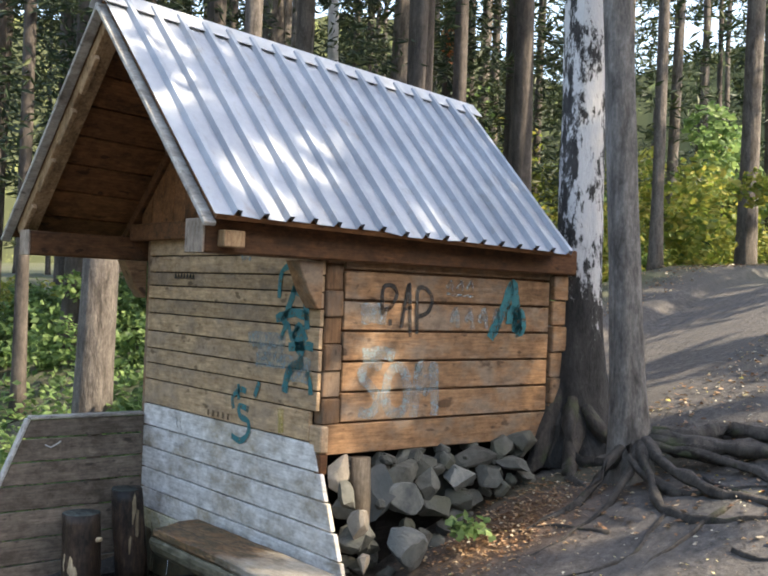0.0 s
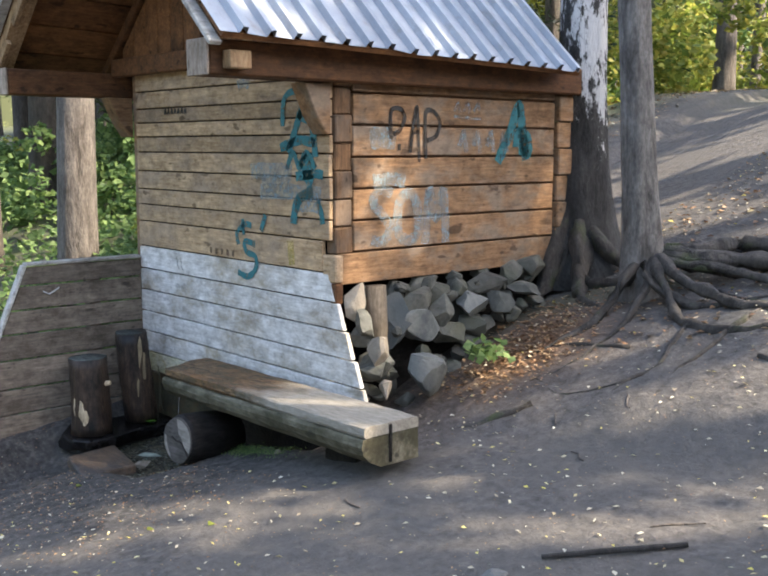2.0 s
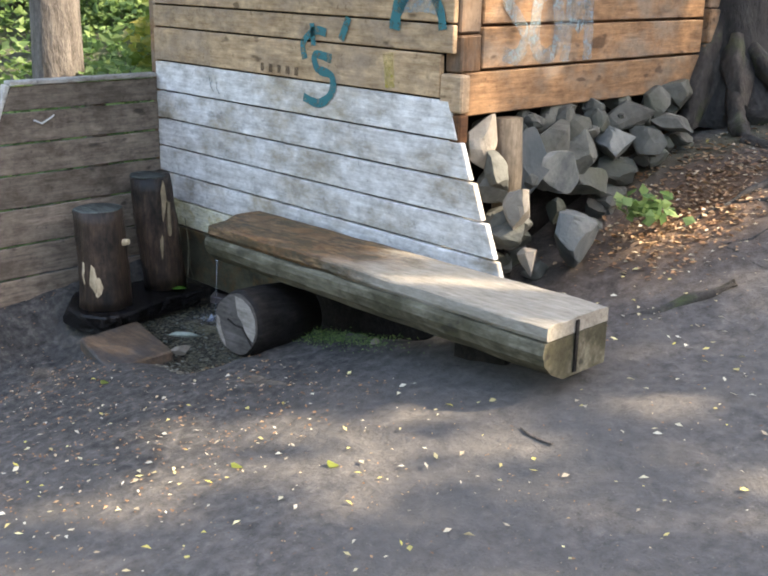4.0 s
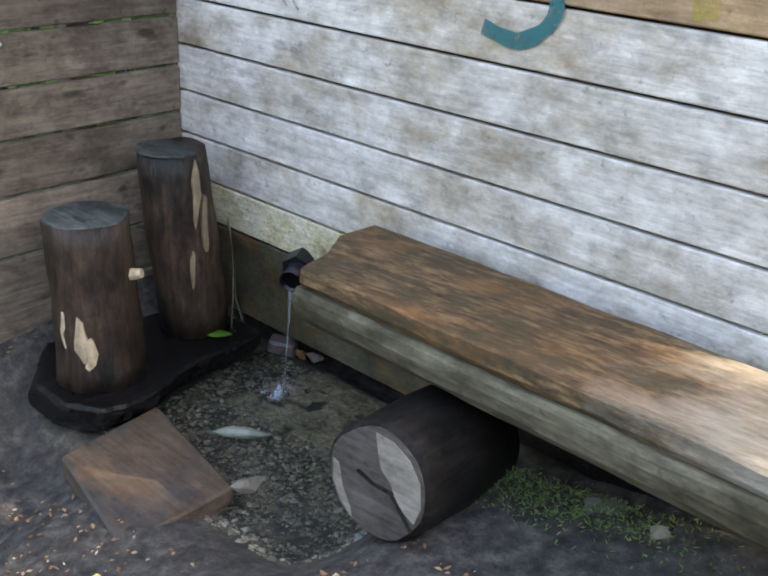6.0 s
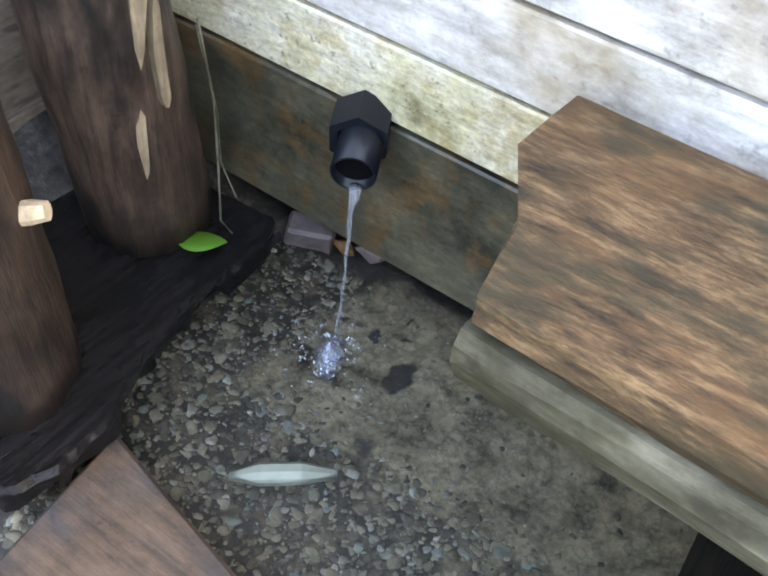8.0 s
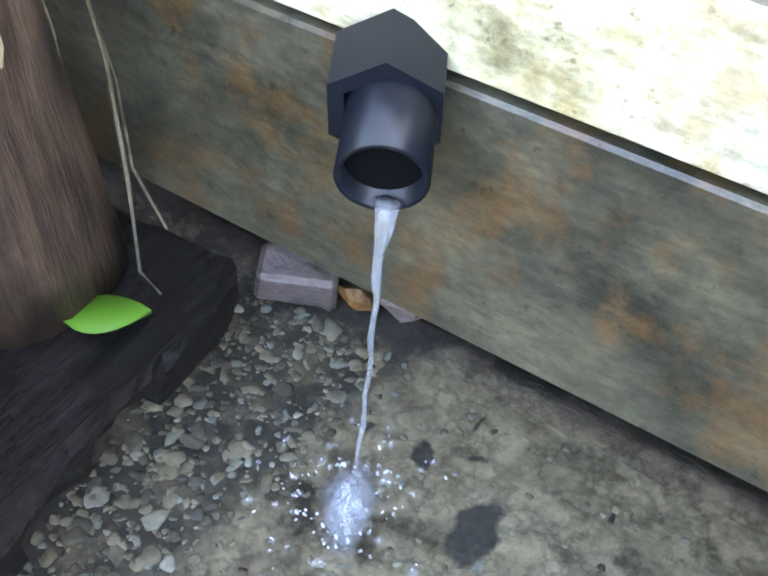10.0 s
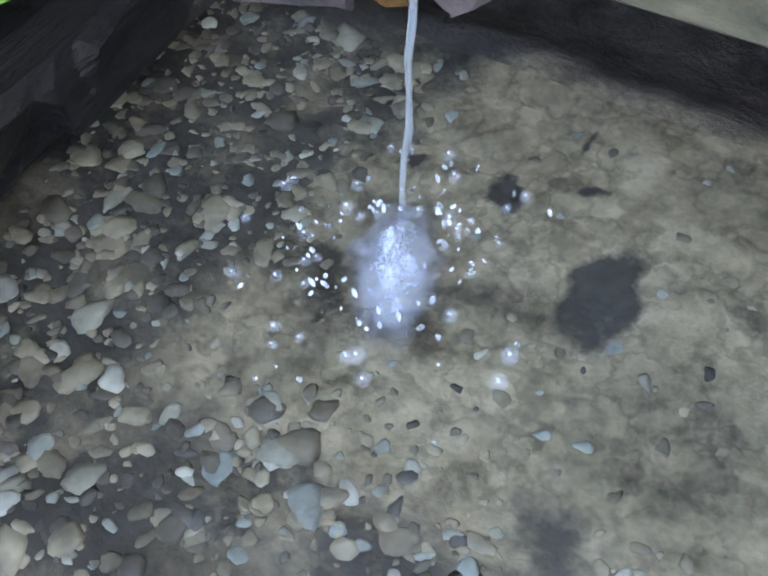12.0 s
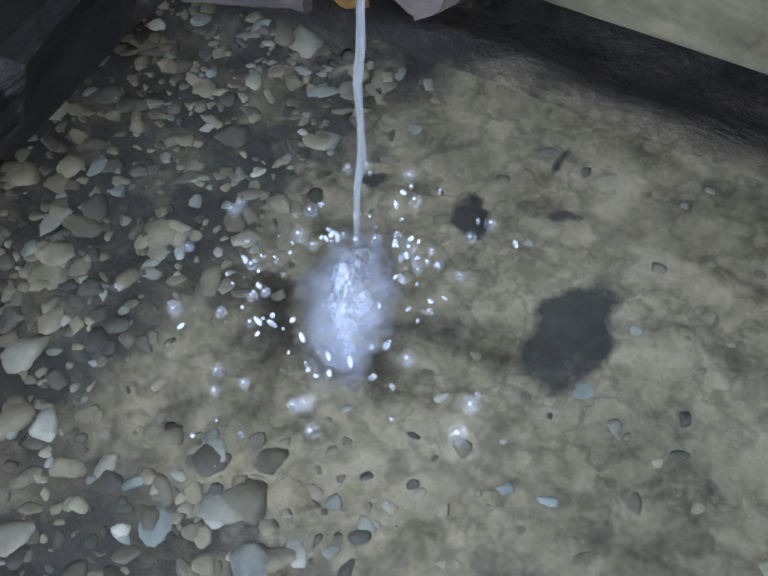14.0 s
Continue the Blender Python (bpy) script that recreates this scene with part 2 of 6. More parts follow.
def soil_material():
    m, nt, b = mat("forest_soil")
    n1 = noise_at(nt, 1.3, 6, 0.6, seedy=False)
    n2 = noise_at(nt, 26, 6, 0.7, seedy=False)
    n3 = noise_at(nt, 120, 3, 0.6, seedy=False)
    col = ramp(nt, n2, [(0.3, (0.032, 0.028, 0.026)), (0.55, (0.092, 0.083, 0.077)), (0.75, (0.155, 0.14, 0.126))])
    col = mix(nt, ramp(nt, n1, [(0.42, (0, 0, 0)), (0.66, (0.75, 0.75, 0.75))]), col, (0.078, 0.072, 0.066))
    col = mix(nt, ramp(nt, n3, [(0.64, (0, 0, 0)), (0.72, (0.7, 0.7, 0.7))]), col, (0.19, 0.17, 0.14))
    att = nt.nodes.new("ShaderNodeAttribute")
    att.attribute_name = "cover"
    sep = nt.nodes.new("ShaderNodeSeparateColor")
    nt.links.new(att.outputs["Color"], sep.inputs[0])
    grassy = mix(nt, n2, (0.03, 0.045, 0.012), (0.07, 0.085, 0.026))
    gm = nt.nodes.new("ShaderNodeMath")
    gm.operation = "MULTIPLY"
    nt.links.new(sep.outputs[0], gm.inputs[0])
    nt.links.new(ramp(nt, n1, [(0.35, (0.2, 0.2, 0.2)), (0.6, (1, 1, 1))]), gm.inputs[1])
    col = mix(nt, gm.outputs[0], col, grassy)
    silt = mix(nt, ramp(nt, noise_at(nt, 45, 6, 0.7, seedy=False), [(0.35, (0, 0, 0)), (0.65, (1, 1, 1))]), (0.16, 0.135, 0.088), (0.36, 0.305, 0.215))
    dark = ramp(nt, noise_at(nt, 11, 6, 0.68, seedy=False), [(0.34, (0.22, 0.22, 0.23)), (0.42, (0.7, 0.7, 0.7)), (0.52, (1, 1, 1))])
    silt = mix(nt, 1.0, silt, dark, "MULTIPLY")
    for size, depth in ((30, 0.68), (13, 0.62)):
        vein = noise_at(nt, size, 4, 0.6, seedy=False)
        silt = mix(nt, 1.0, silt, ramp(nt, vein, [(0.455, (1, 1, 1)), (0.485, (depth,) * 3), (0.505, (depth + 0.1,) * 3), (0.54, (1, 1, 1))]), "MULTIPLY")
    mud = mix(nt, n3, (0.012, 0.012, 0.013), (0.062, 0.057, 0.048))
    mm = nt.nodes.new("ShaderNodeMath")
    mm.operation = "ADD"
    nt.links.new(att.outputs["Alpha"], mm.inputs[0])
    nt.links.new(noise_at(nt, 22, 6, 0.7, seedy=False), mm.inputs[1])
    silt = mix(nt, ramp(nt, mm.outputs[0], [(0.80, (0, 0, 0)), (1.05, (1, 1, 1))]), silt, mud)
    # wet mud by the pool, and dark colour for shade under the wall
    wet = nt.nodes.new("ShaderNodeAttribute")
    wet.attribute_name = "wet"
    col = mix(nt, wet.outputs["Fac"], col, ramp(nt, n2, [(0.35, (0.010, 0.010, 0.010)), (0.52, (0.045, 0.042, 0.040)), (0.68, (0.10, 0.094, 0.086))]))
    col = mix(nt, sep.outputs[1], col, silt)
    litter = mix(nt, n2, (0.07, 0.035, 0.018), (0.17, 0.095, 0.05))
    col = mix(nt, sep.outputs[2], col, litter)
    shade(nt, b, col, 0.92)
    bump(nt, b, n2, 0.7, 0.025)
    soft = nt.nodes.new("ShaderNodeMapRange")
    soft.inputs["To Min"].default_value, soft.inputs["To Max"].default_value = 0.7, 0.15
    nt.links.new(sep.outputs[1], soft.inputs["Value"])
    nt.links.new(soft.outputs[0], b.inputs["Normal"].links[0].from_node.inputs["Strength"])
    return m


SOIL = soil_material()


def bark(name, c0, c1, scale=9.0, moss=0.0, white=None):
    m, nt, b = mat(name)
    n1 = noise_at(nt, scale, 7, 0.68, (1, 1, 0.28))
    n2 = noise_at(nt, scale * 4, 4, 0.6, (1, 1, 0.6))
    col = ramp(nt, n1, [(0.34, c0), (0.64, c1)])
    col = mix(nt, 0.55, col, ramp(nt, n2, [(0.3, (0.35, 0.35, 0.35)), (0.7, (1.25, 1.25, 1.25))]), "MULTIPLY")
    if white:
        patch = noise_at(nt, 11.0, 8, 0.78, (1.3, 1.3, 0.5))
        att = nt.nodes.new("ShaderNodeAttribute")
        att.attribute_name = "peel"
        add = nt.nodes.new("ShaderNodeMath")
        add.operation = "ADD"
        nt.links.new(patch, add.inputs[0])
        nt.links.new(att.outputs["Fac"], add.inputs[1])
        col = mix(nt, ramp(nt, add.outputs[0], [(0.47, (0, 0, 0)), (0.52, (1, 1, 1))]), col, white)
    if moss:
        n3 = noise_at(nt, 5, 4, 0.6)
        col = mix(nt, ramp(nt, n3, [(0.56, (0, 0, 0)), (0.7, (moss, moss, moss))]), col, (0.045, 0.06, 0.018))
    shade(nt, b, col, 0.9)
    bump(nt, b, n1, 1.0, 0.03)
    return m


BARK = bark("spruce_bark", (0.055, 0.045, 0.038), (0.19, 0.165, 0.145), 16)
BARK_GREY = bark("grey_spruce_bark", (0.06, 0.052, 0.046), (0.24, 0.22, 0.20), 16)
BARK_FAR = bark("far_bark", (0.035, 0.028, 0.024), (0.12, 0.10, 0.085), 8)
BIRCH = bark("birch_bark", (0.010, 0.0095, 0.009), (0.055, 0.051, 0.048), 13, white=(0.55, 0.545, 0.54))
BIRCH_THIN = bark("young_birch_bark", (0.45, 0.44, 0.43), (0.72, 0.71, 0.70), 5)
ROOT = bark("root_bark", (0.016, 0.014, 0.012), (0.075, 0.064, 0.055), 14, moss=0.8)
TWIG = bark("twig_bark", (0.06, 0.05, 0.04), (0.17, 0.14, 0.12), 20)
BLACK_STICK = bark("black_stick", (0.012, 0.011, 0.01), (0.035, 0.032, 0.03), 20)


def leaf_material(name, stops, trans=0.35):
    m, nt, b = mat(name)
    geo = nt.nodes.new("ShaderNodeNewGeometry")
    col = ramp(nt, geo.outputs["Random Per Island"], stops)
    shade(nt, b, col, 0.6)
    tr = nt.nodes.new("ShaderNodeBsdfTranslucent")
    nt.links.new(col, tr.inputs[0])
    ms = node(nt, "ShaderNodeMixShader", Fac=trans)
    nt.links.new(b.outputs[0], ms.inputs[1])
    nt.links.new(tr.outputs[0], ms.inputs[2])
    nt.links.new(ms.outputs[0], nt.nodes["Material Output"].inputs[0])
    return m


WEED = leaf_material("weed_leaf", [(0, (0.07, 0.13, 0.045)), (0.5, (0.15, 0.25, 0.085)), (1, (0.26, 0.36, 0.13))], 0.55)
BUSH = leaf_material("bush_leaf", [(0, (0.10, 0.16, 0.03)), (0.5, (0.22, 0.26, 0.05)), (1, (0.38, 0.34, 0.08))], 0.55)
NEEDLE = leaf_material("needles", [(0, (0.012, 0.026, 0.012)), (0.6, (0.03, 0.055, 0.022)), (1, (0.075, 0.09, 0.03))], 0.2)
CANOPY = leaf_material("canopy_leaf", [(0, (0.03, 0.06, 0.015)), (1, (0.10, 0.14, 0.03))], 0.3)
LITTER = leaf_material("fallen_leaf", [(0, (0.40, 0.33, 0.16)), (0.35, (0.55, 0.52, 0.42)), (0.7, (0.30, 0.24, 0.16)), (0.9, (0.65, 0.55, 0.12)), (1, (0.7, 0.66, 0.5))], 0.15)
LITTER_BROWN = leaf_material("brown_leaf", [(0, (0.12, 0.06, 0.03)), (0.5, (0.25, 0.13, 0.06)), (0.85, (0.36, 0.24, 0.13)), (1, (0.55, 0.48, 0.35))], 0.15)
GREEN_LEAF = leaf_material("green_leaf", [(0, (0.06, 0.19, 0.012)), (1, (0.08, 0.23, 0.02))], 0.25)
ORANGE = leaf_material("dry_twig_needles", [(0, (0.32, 0.08, 0.02)), (1, (0.5, 0.17, 0.05))], 0.3)


def roof_material():
    m, nt, b = mat("galvanised_sheet")
    n1 = noise_at(nt, 2.2, 6, 0.65, seedy=False)
    n2 = noise_at(nt, 30, 4, 0.6, seedy=False)
    n3 = noise_at(nt, 5.5, 6, 0.7, (1, 2.2, 1), seedy=False)
    col = ramp(nt, n1, [(0.3, (0.27, 0.295, 0.33)), (0.7, (0.42, 0.445, 0.48))])
    col = mix(nt, ramp(nt, n3, [(0.56, (0, 0, 0)), (0.74, (0.65, 0.65, 0.65))]), col, (0.25, 0.225, 0.19))
    b.inputs["Metallic"].default_value = 0.35
    shade(nt, b, col, ramp(nt, n2, [(0.3, (0.42, 0.42, 0.42)), (0.7, (0.6, 0.6, 0.6))]))
    bump(nt, b, n1, 0.15, 0.02)
    return m


ROOF = roof_material()


def plain(name, colour, rough, metallic=0.0, vary=0.12):
    m, nt, b = mat(name)
    n1 = noise_at(nt, 12, 5, 0.6)
    col = ramp(nt, n1, [(0.3, tuple(c * (1 - vary) for c in colour)), (0.7, tuple(c * (1 + vary) for c in colour))])
    shade(nt, b, col, rough)
    b.inputs["Metallic"].default_value = metallic
    return m


PIPE = plain("black_plastic", (0.005, 0.007, 0.012), 0.35)
PIPE.node_tree.nodes["Principled BSDF"].inputs["Specular IOR Level"].default_value = 0.3
# near-black, to hold the darkness inside the pipe
BORE = plain("shaded_pipe_bore", (0.004, 0.004, 0.005), 0.9)
BORE.node_tree.nodes["Principled BSDF"].inputs["Specular IOR Level"].default_value = 0.05
SLIVER = plain("pale_wet_wood", (0.19, 0.215, 0.175), 0.5, vary=0.35)
RIDGE = plain("ridge_sheet", (0.50, 0.50, 0.49), 0.5, 0.2)


def spray(name, colour, thin, cover=0.9):
    """Worn spray paint, through which the wood shows."""
    m, nt, b = mat(name)
    b.inputs["Base Color"].default_value = (*colour, 1)
    b.inputs["Roughness"].default_value = 0.6
    n1 = noise_at(nt, 34, 6, 0.75, seedy=False)
    a = ramp(nt, n1, [(thin - 0.12, (0, 0, 0)), (thin + 0.12, (cover,) * 3)])
    nt.links.new(a, b.inputs["Alpha"])
    return m


TEAL = spray("teal_paint", (0.010, 0.15, 0.17), 0.38, 0.92)
BLACK = spray("black_paint", (0.012, 0.012, 0.013), 0.36)
PALE_BLUE = spray("pale_blue_paint", (0.27, 0.35, 0.37), 0.45, 0.5)
YELLOW = spray("yellow_paint", (0.50, 0.40, 0.05), 0.47, 0.5)
MARKER = spray("marker_ink", (0.10, 0.055, 0.03), 0.45)


def water_material():
    m, nt, b = mat("spring_water")
    b.inputs["Base Color"].default_value = (0.93, 0.97, 0.96, 1)
    b.inputs["Roughness"].default_value = 0.02
    b.inputs["IOR"].default_value = 1.33
    b.inputs["Transmission Weight"].default_value = 1.0
    n1 = noise_at(nt, 34, 3, 0.5, seedy=False)
    bump(nt, b, n1, 0.3, 0.01)
    return m


WATER = water_material()


def foam_material():
    m, nt, b = mat("foaming_water")
    b.inputs["Base Color"].default_value = (0.80, 0.86, 0.92, 1)
    b.inputs["Roughness"].default_value = 0.12
    b.inputs["IOR"].default_value = 1.33
    b.inputs["Transmission Weight"].default_value = 0.7
    return m


FOAM = foam_material()
JET = foam_material()
JET.name = "jet_water"
JET.node_tree.nodes["Principled BSDF"].inputs["Transmission Weight"].default_value = 0.9
STRIP = wood("torn_bark_wood", (0.16, 0.12, 0.075), (0.34, 0.27, 0.175), (0.10, 0.075, 0.045), axis="z")


def woods_material():
    m, nt, b = mat("far_woods")
    n1 = noise_at(nt, 0.35, 8, 0.72, (1, 1, 0.22), seedy=False)
    n2 = noise_at(nt, 1.6, 8, 0.75, seedy=False)
    col = mix(nt, n1, (0.03, 0.04, 0.02), (0.11, 0.12, 0.055))
    col = mix(nt, ramp(nt, n2, [(0.54, (0, 0, 0)), (0.68, (1, 1, 1))]), col, (0.30, 0.33, 0.12))
    shade(nt, b, col, 0.95)
    return m


FAR_WOODS = woods_material()


def froth_material():
    """White froth, broken up by clear water between the bubbles."""
    m, nt, b = mat("froth")
    b.inputs["Base Color"].default_value = (0.50, 0.57, 0.70, 1)
    b.inputs["Roughness"].default_value = 0.3
    att = nt.nodes.new("ShaderNodeAttribute")
    att.attribute_name = "froth"
    n1 = noise_at(nt, 190, 5, 0.7, seedy=False)
    add = nt.nodes.new("ShaderNodeMath")
    add.operation = "MULTIPLY"
    nt.links.new(att.outputs["Fac"], add.inputs[0])
    nt.links.new(ramp(nt, n1, [(0.34, (0.12, 0.12, 0.12)), (0.62, (1, 1, 1))]), add.inputs[1])
    nt.links.new(ramp(nt, add.outputs[0], [(0.02, (0, 0, 0)), (0.8, (0.7, 0.7, 0.7))]), b.inputs["Alpha"])
    bump(nt, b, n1, 0.6, 0.004)
    return m


def film_material():
    """The thin clear skin of a bubble."""
    m, nt, b = mat("bubble_film")
    b.inputs["Base Color"].default_value = (0.8, 0.86, 0.95, 1)
    b.inputs["Roughness"].default_value = 0.04
    b.inputs["Alpha"].default_value = 0.06
    return m


FROTH = froth_material()
FILM = film_material()


# ---- builders ----
def mesh_ob(name, bm, material, smooth=False):
    me = bpy.data.meshes.new(name)
    bm.to_mesh(me)
    bm.free()
    me.materials.append(material)
    if smooth:
        me.polygons.foreach_set("use_smooth", [True] * len(me.polygons))
    return new(name, me)


def part(name, bm, material, parent, label="", smooth=False):
    ob = mesh_ob(name, bm, material, smooth)
    ob.parent = parent
    if label:
        tagged(ob, label)
    return ob


def thing(name, label, category, at=(0, 0, 0), group=""):
    ob = new(name)
    ob.location = at
    ob.empty_display_size = 0.05
    return tagged(ob, label, category, group)


def single(name, bm, material, label, category, group="", smooth=False, kind=""):
    return tagged(mesh_ob(name, bm, material, smooth), label, category, group, kind)


def pydata(name, verts, faces, material, smooth=False):
    me = bpy.data.meshes.new(name)
    me.from_pydata(verts, [], faces)
    me.materials.append(material)
    if smooth:
        me.polygons.foreach_set("use_smooth", [True] * len(me.polygons))
    return new(name, me)


def box(bm, x0, x1, y0, y1, z0, z1, bevel=0.004, wobble=0.0):
    r = bmesh.ops.create_cube(bm, size=1.0)
    for v in r["verts"]:
        v.co = Vector((x0 + (v.co.x + 0.5) * (x1 - x0), y0 + (v.co.y + 0.5) * (y1 - y0), z0 + (v.co.z + 0.5) * (z1 - z0)))
        if wobble:
            v.co += Vector([random.uniform(-wobble, wobble) for _ in range(3)])
    if bevel:
        es = list({e for v in r["verts"] for e in v.link_edges})
        bmesh.ops.bevel(bm, geom=es, offset=bevel, segments=1, affect="EDGES")
    return bm


def prism(points, direction, bevel=0.004):
    """A solid from a flat outline, drawn out along a direction."""
    bm = bmesh.new()
    f = bm.faces.new([bm.verts.new(p) for p in points])
    r = bmesh.ops.extrude_face_region(bm, geom=[f])
    for v in r["geom"]:
        if isinstance(v, bmesh.types.BMVert):
            v.co += Vector(direction)
    bmesh.ops.recalc_face_normals(bm, faces=bm.faces)
    if bevel:
        bmesh.ops.bevel(bm, geom=bm.edges[:], offset=bevel, segments=1, affect="EDGES")
    return bm


def bar(p, q, w, h, up=(0, 0, 1), bevel=0.004):
    """A square-sawn timber from p to q."""
    p, q = Vector(p), Vector(q)
    d = (q - p).normalized()
    side = d.cross(Vector(up)).normalized() * (w / 2)
    top = side.cross(d).normalized() * (h / 2)
    return prism([p - side - top, p + side - top, p + side + top, p - side + top], q - p, bevel)


def tube(points, radii, sides=12, rough=0.0, lobes=0.0, caps=True, phase=0.0):
    """A round, tapered, uneven limb along points."""
    bm = bmesh.new()
    rings = []
    pts = [Vector(p) for p in points]
    for i, (p, r) in enumerate(zip(pts, radii)):
        d = (pts[min(i + 1, len(pts) - 1)] - pts[max(i - 1, 0)]).normalized()
        a = d.orthogonal() if abs(d.z) < 0.9 else Vector((1, 0, 0)) - d * d.x
        a.normalize()
        b = d.cross(a)
        ring = []
        for k in range(sides):
            ang = 2 * math.pi * k / sides
            rr = r * (1 + lobes * math.sin(ang * 5 + phase) + rough * noise.noise(p * 3 + Vector((math.cos(ang), math.sin(ang), phase)) * 2))
            ring.append(bm.verts.new(p + (a * math.cos(ang) + b * math.sin(ang)) * rr))
        rings.append(ring)
    for u, v in zip(rings, rings[1:]):
        for k in range(sides):
            bm.faces.new((u[k], u[(k + 1) % sides], v[(k + 1) % sides], v[k]))
    if caps:
        bm.faces.new(rings[0][::-1])
        bm.faces.new(rings[-1])
    bmesh.ops.recalc_face_normals(bm, faces=bm.faces)
    return bm


def rock_mesh(size, seed, sub=2, cut=0.25):
    """A broken boulder: a ball pressed flat on a few random planes."""
    rng = random.Random(seed)
    bm = bmesh.new()
    bmesh.ops.create_icosphere(bm, subdivisions=sub + 1, radius=1.0)
    planes = [(Vector((rng.gauss(0, 1), rng.gauss(0, 1), rng.gauss(0, 1))).normalized(), rng.uniform(0.40, 0.66)) for _ in range(16)]
    for v in bm.verts:
        for n, d in planes:
            over = v.co.dot(n) - d
            if over > 0:
                v.co -= n * over
        v.co *= 1 + cut * 0.2 * noise.noise(v.co * 2.5 + Vector((seed, 0, 0)))
        v.co = Vector((v.co.x * size[0], v.co.y * size[1], v.co.z * size[2]))
    return bm


def smoothstep(a, b, x):
    t = min(1.0, max(0.0, (x - a) / (b - a)))
    return t * t * (3 - 2 * t)


def pool_mask(x, y):
    """1 inside the spring pool, 0 outside."""
    return smoothstep(-1.62, -1.45, x) * (1 - smoothstep(-0.62, -0.36, x)) * smoothstep(-0.78, -0.46, y) * (1 - smoothstep(0.36, 0.5, y))


def run_mask(x, y):
    """The wet run-off that leaves the pool."""
    return (1 - smoothstep(0.12, 0.3, abs(x + 1.25 + 0.35 * (y + 1.0)))) * (1 - smoothstep(-0.75, -0.55, y)) * smoothstep(-2.2, -1.6, y)


def height(x, y):
    """The lie of the land."""
    fx = 0.10 * (x - 0.7) if x > 0.7 else 0.175 * (x - 0.7)
    if x < -1.2:
        fx = -0.3325 - 0.02 * (x + 1.2)
    if x > 4:
        fx = 0.33 + 0.03 * (x - 4)
    if y < 0.2:
        fy = 0.13 * max(y, -3.0) + 0.065 + 0.03 * min(y + 3.0, 0)
    elif y < 1.1:
        fy = 0.091 + 0.41 * (y - 0.2)
    elif y < 2.2:
        fy = 0.46 + 0.30 * (y - 1.1)
    else:
        fy = 0.79 + 0.52 * (1 - math.exp(-(y - 2.2) / 4.0)) + 0.012 * (y - 2.2)
    z = 0.34 + max(fx, -0.55) + fy
    z += smoothstep(-4.5, -1.8, x) * 0.225 * min(max(y - 2.1, 0.0), 3.9)
    z -= 0.13 * smoothstep(-0.62, -0.40, x) * (1 - smoothstep(0.02, 0.22, x)) * smoothstep(-0.20, -0.08, y) * (1 - smoothstep(0.05, 0.2, y))
    left = 1 - smoothstep(-2.6, -1.7, x)
    z += left * (0.30 * smoothstep(-1.0, 1.5, y) - 0.05)
    z = z * (1 - pool_mask(x, y)) + (-0.012) * pool_mask(x, y)
    z -= 0.06 * run_mask(x, y)
    # bed dips under the wall to deepen the shade there
    z -= 0.05 * pool_mask(x, y) * smoothstep(0.06, 0.16, y)
    z += 0.10 * (1 - smoothstep(-1.62, -1.42, x)) * smoothstep(-1.15, -0.9, y) * smoothstep(-2.2, -1.8, x)
    z += 0.025 * math.exp(-((x + 1.0) ** 2) / 0.12 - ((y + 0.78) ** 2) / 0.05)
    far = min(1.0, max(abs(x), abs(y)) / 9)
    z += 0.018 * noise.noise(Vector((x * 2.1, y * 2.1, 0))) * (1 - 0.9 * pool_mask(x, y))
    z += 0.10 * far * noise.noise(Vector((x * 0.3, y * 0.3, 4)))
    z += (0.006 + 0.004 * (1 - pool_mask(x, y))) * noise.noise(Vector((x * 14, y * 14, 9)))
    z += 0.0025 * noise.noise(Vector((x * 45, y * 45, 2)))
    return z


def bed_mud(x, y):
    """Dark patches and a crack in the pale silt of the pool."""
    n = 0.012 * noise.noise(Vector((x * 40, y * 40, 6)))
    def spot(cx, cy, ax, ay, turn):
        dx, dy = x - cx + n, y - cy - n
        u, v = dx * math.cos(turn) + dy * math.sin(turn), dy * math.cos(turn) - dx * math.sin(turn)
        return 1 - smoothstep(0.45, 1.3, math.hypot(u / ax, v / ay))
    marks = (spot(-1.078, -0.050, 0.011, 0.019, 0.4), spot(-1.004, -0.092, 0.022, 0.046, -0.15), spot(-1.053, 0.002, 0.0045, 0.027, 0.32), spot(-1.03, -0.035, 0.012, 0.008, 0.6), 0.7 * spot(-0.975, -0.215, 0.022, 0.035, 0.4), spot(-1.20, -0.055, 0.022, 0.010, 0.3), spot(-1.13, -0.055, 0.008, 0.011, 0.0))
    return max(marks)


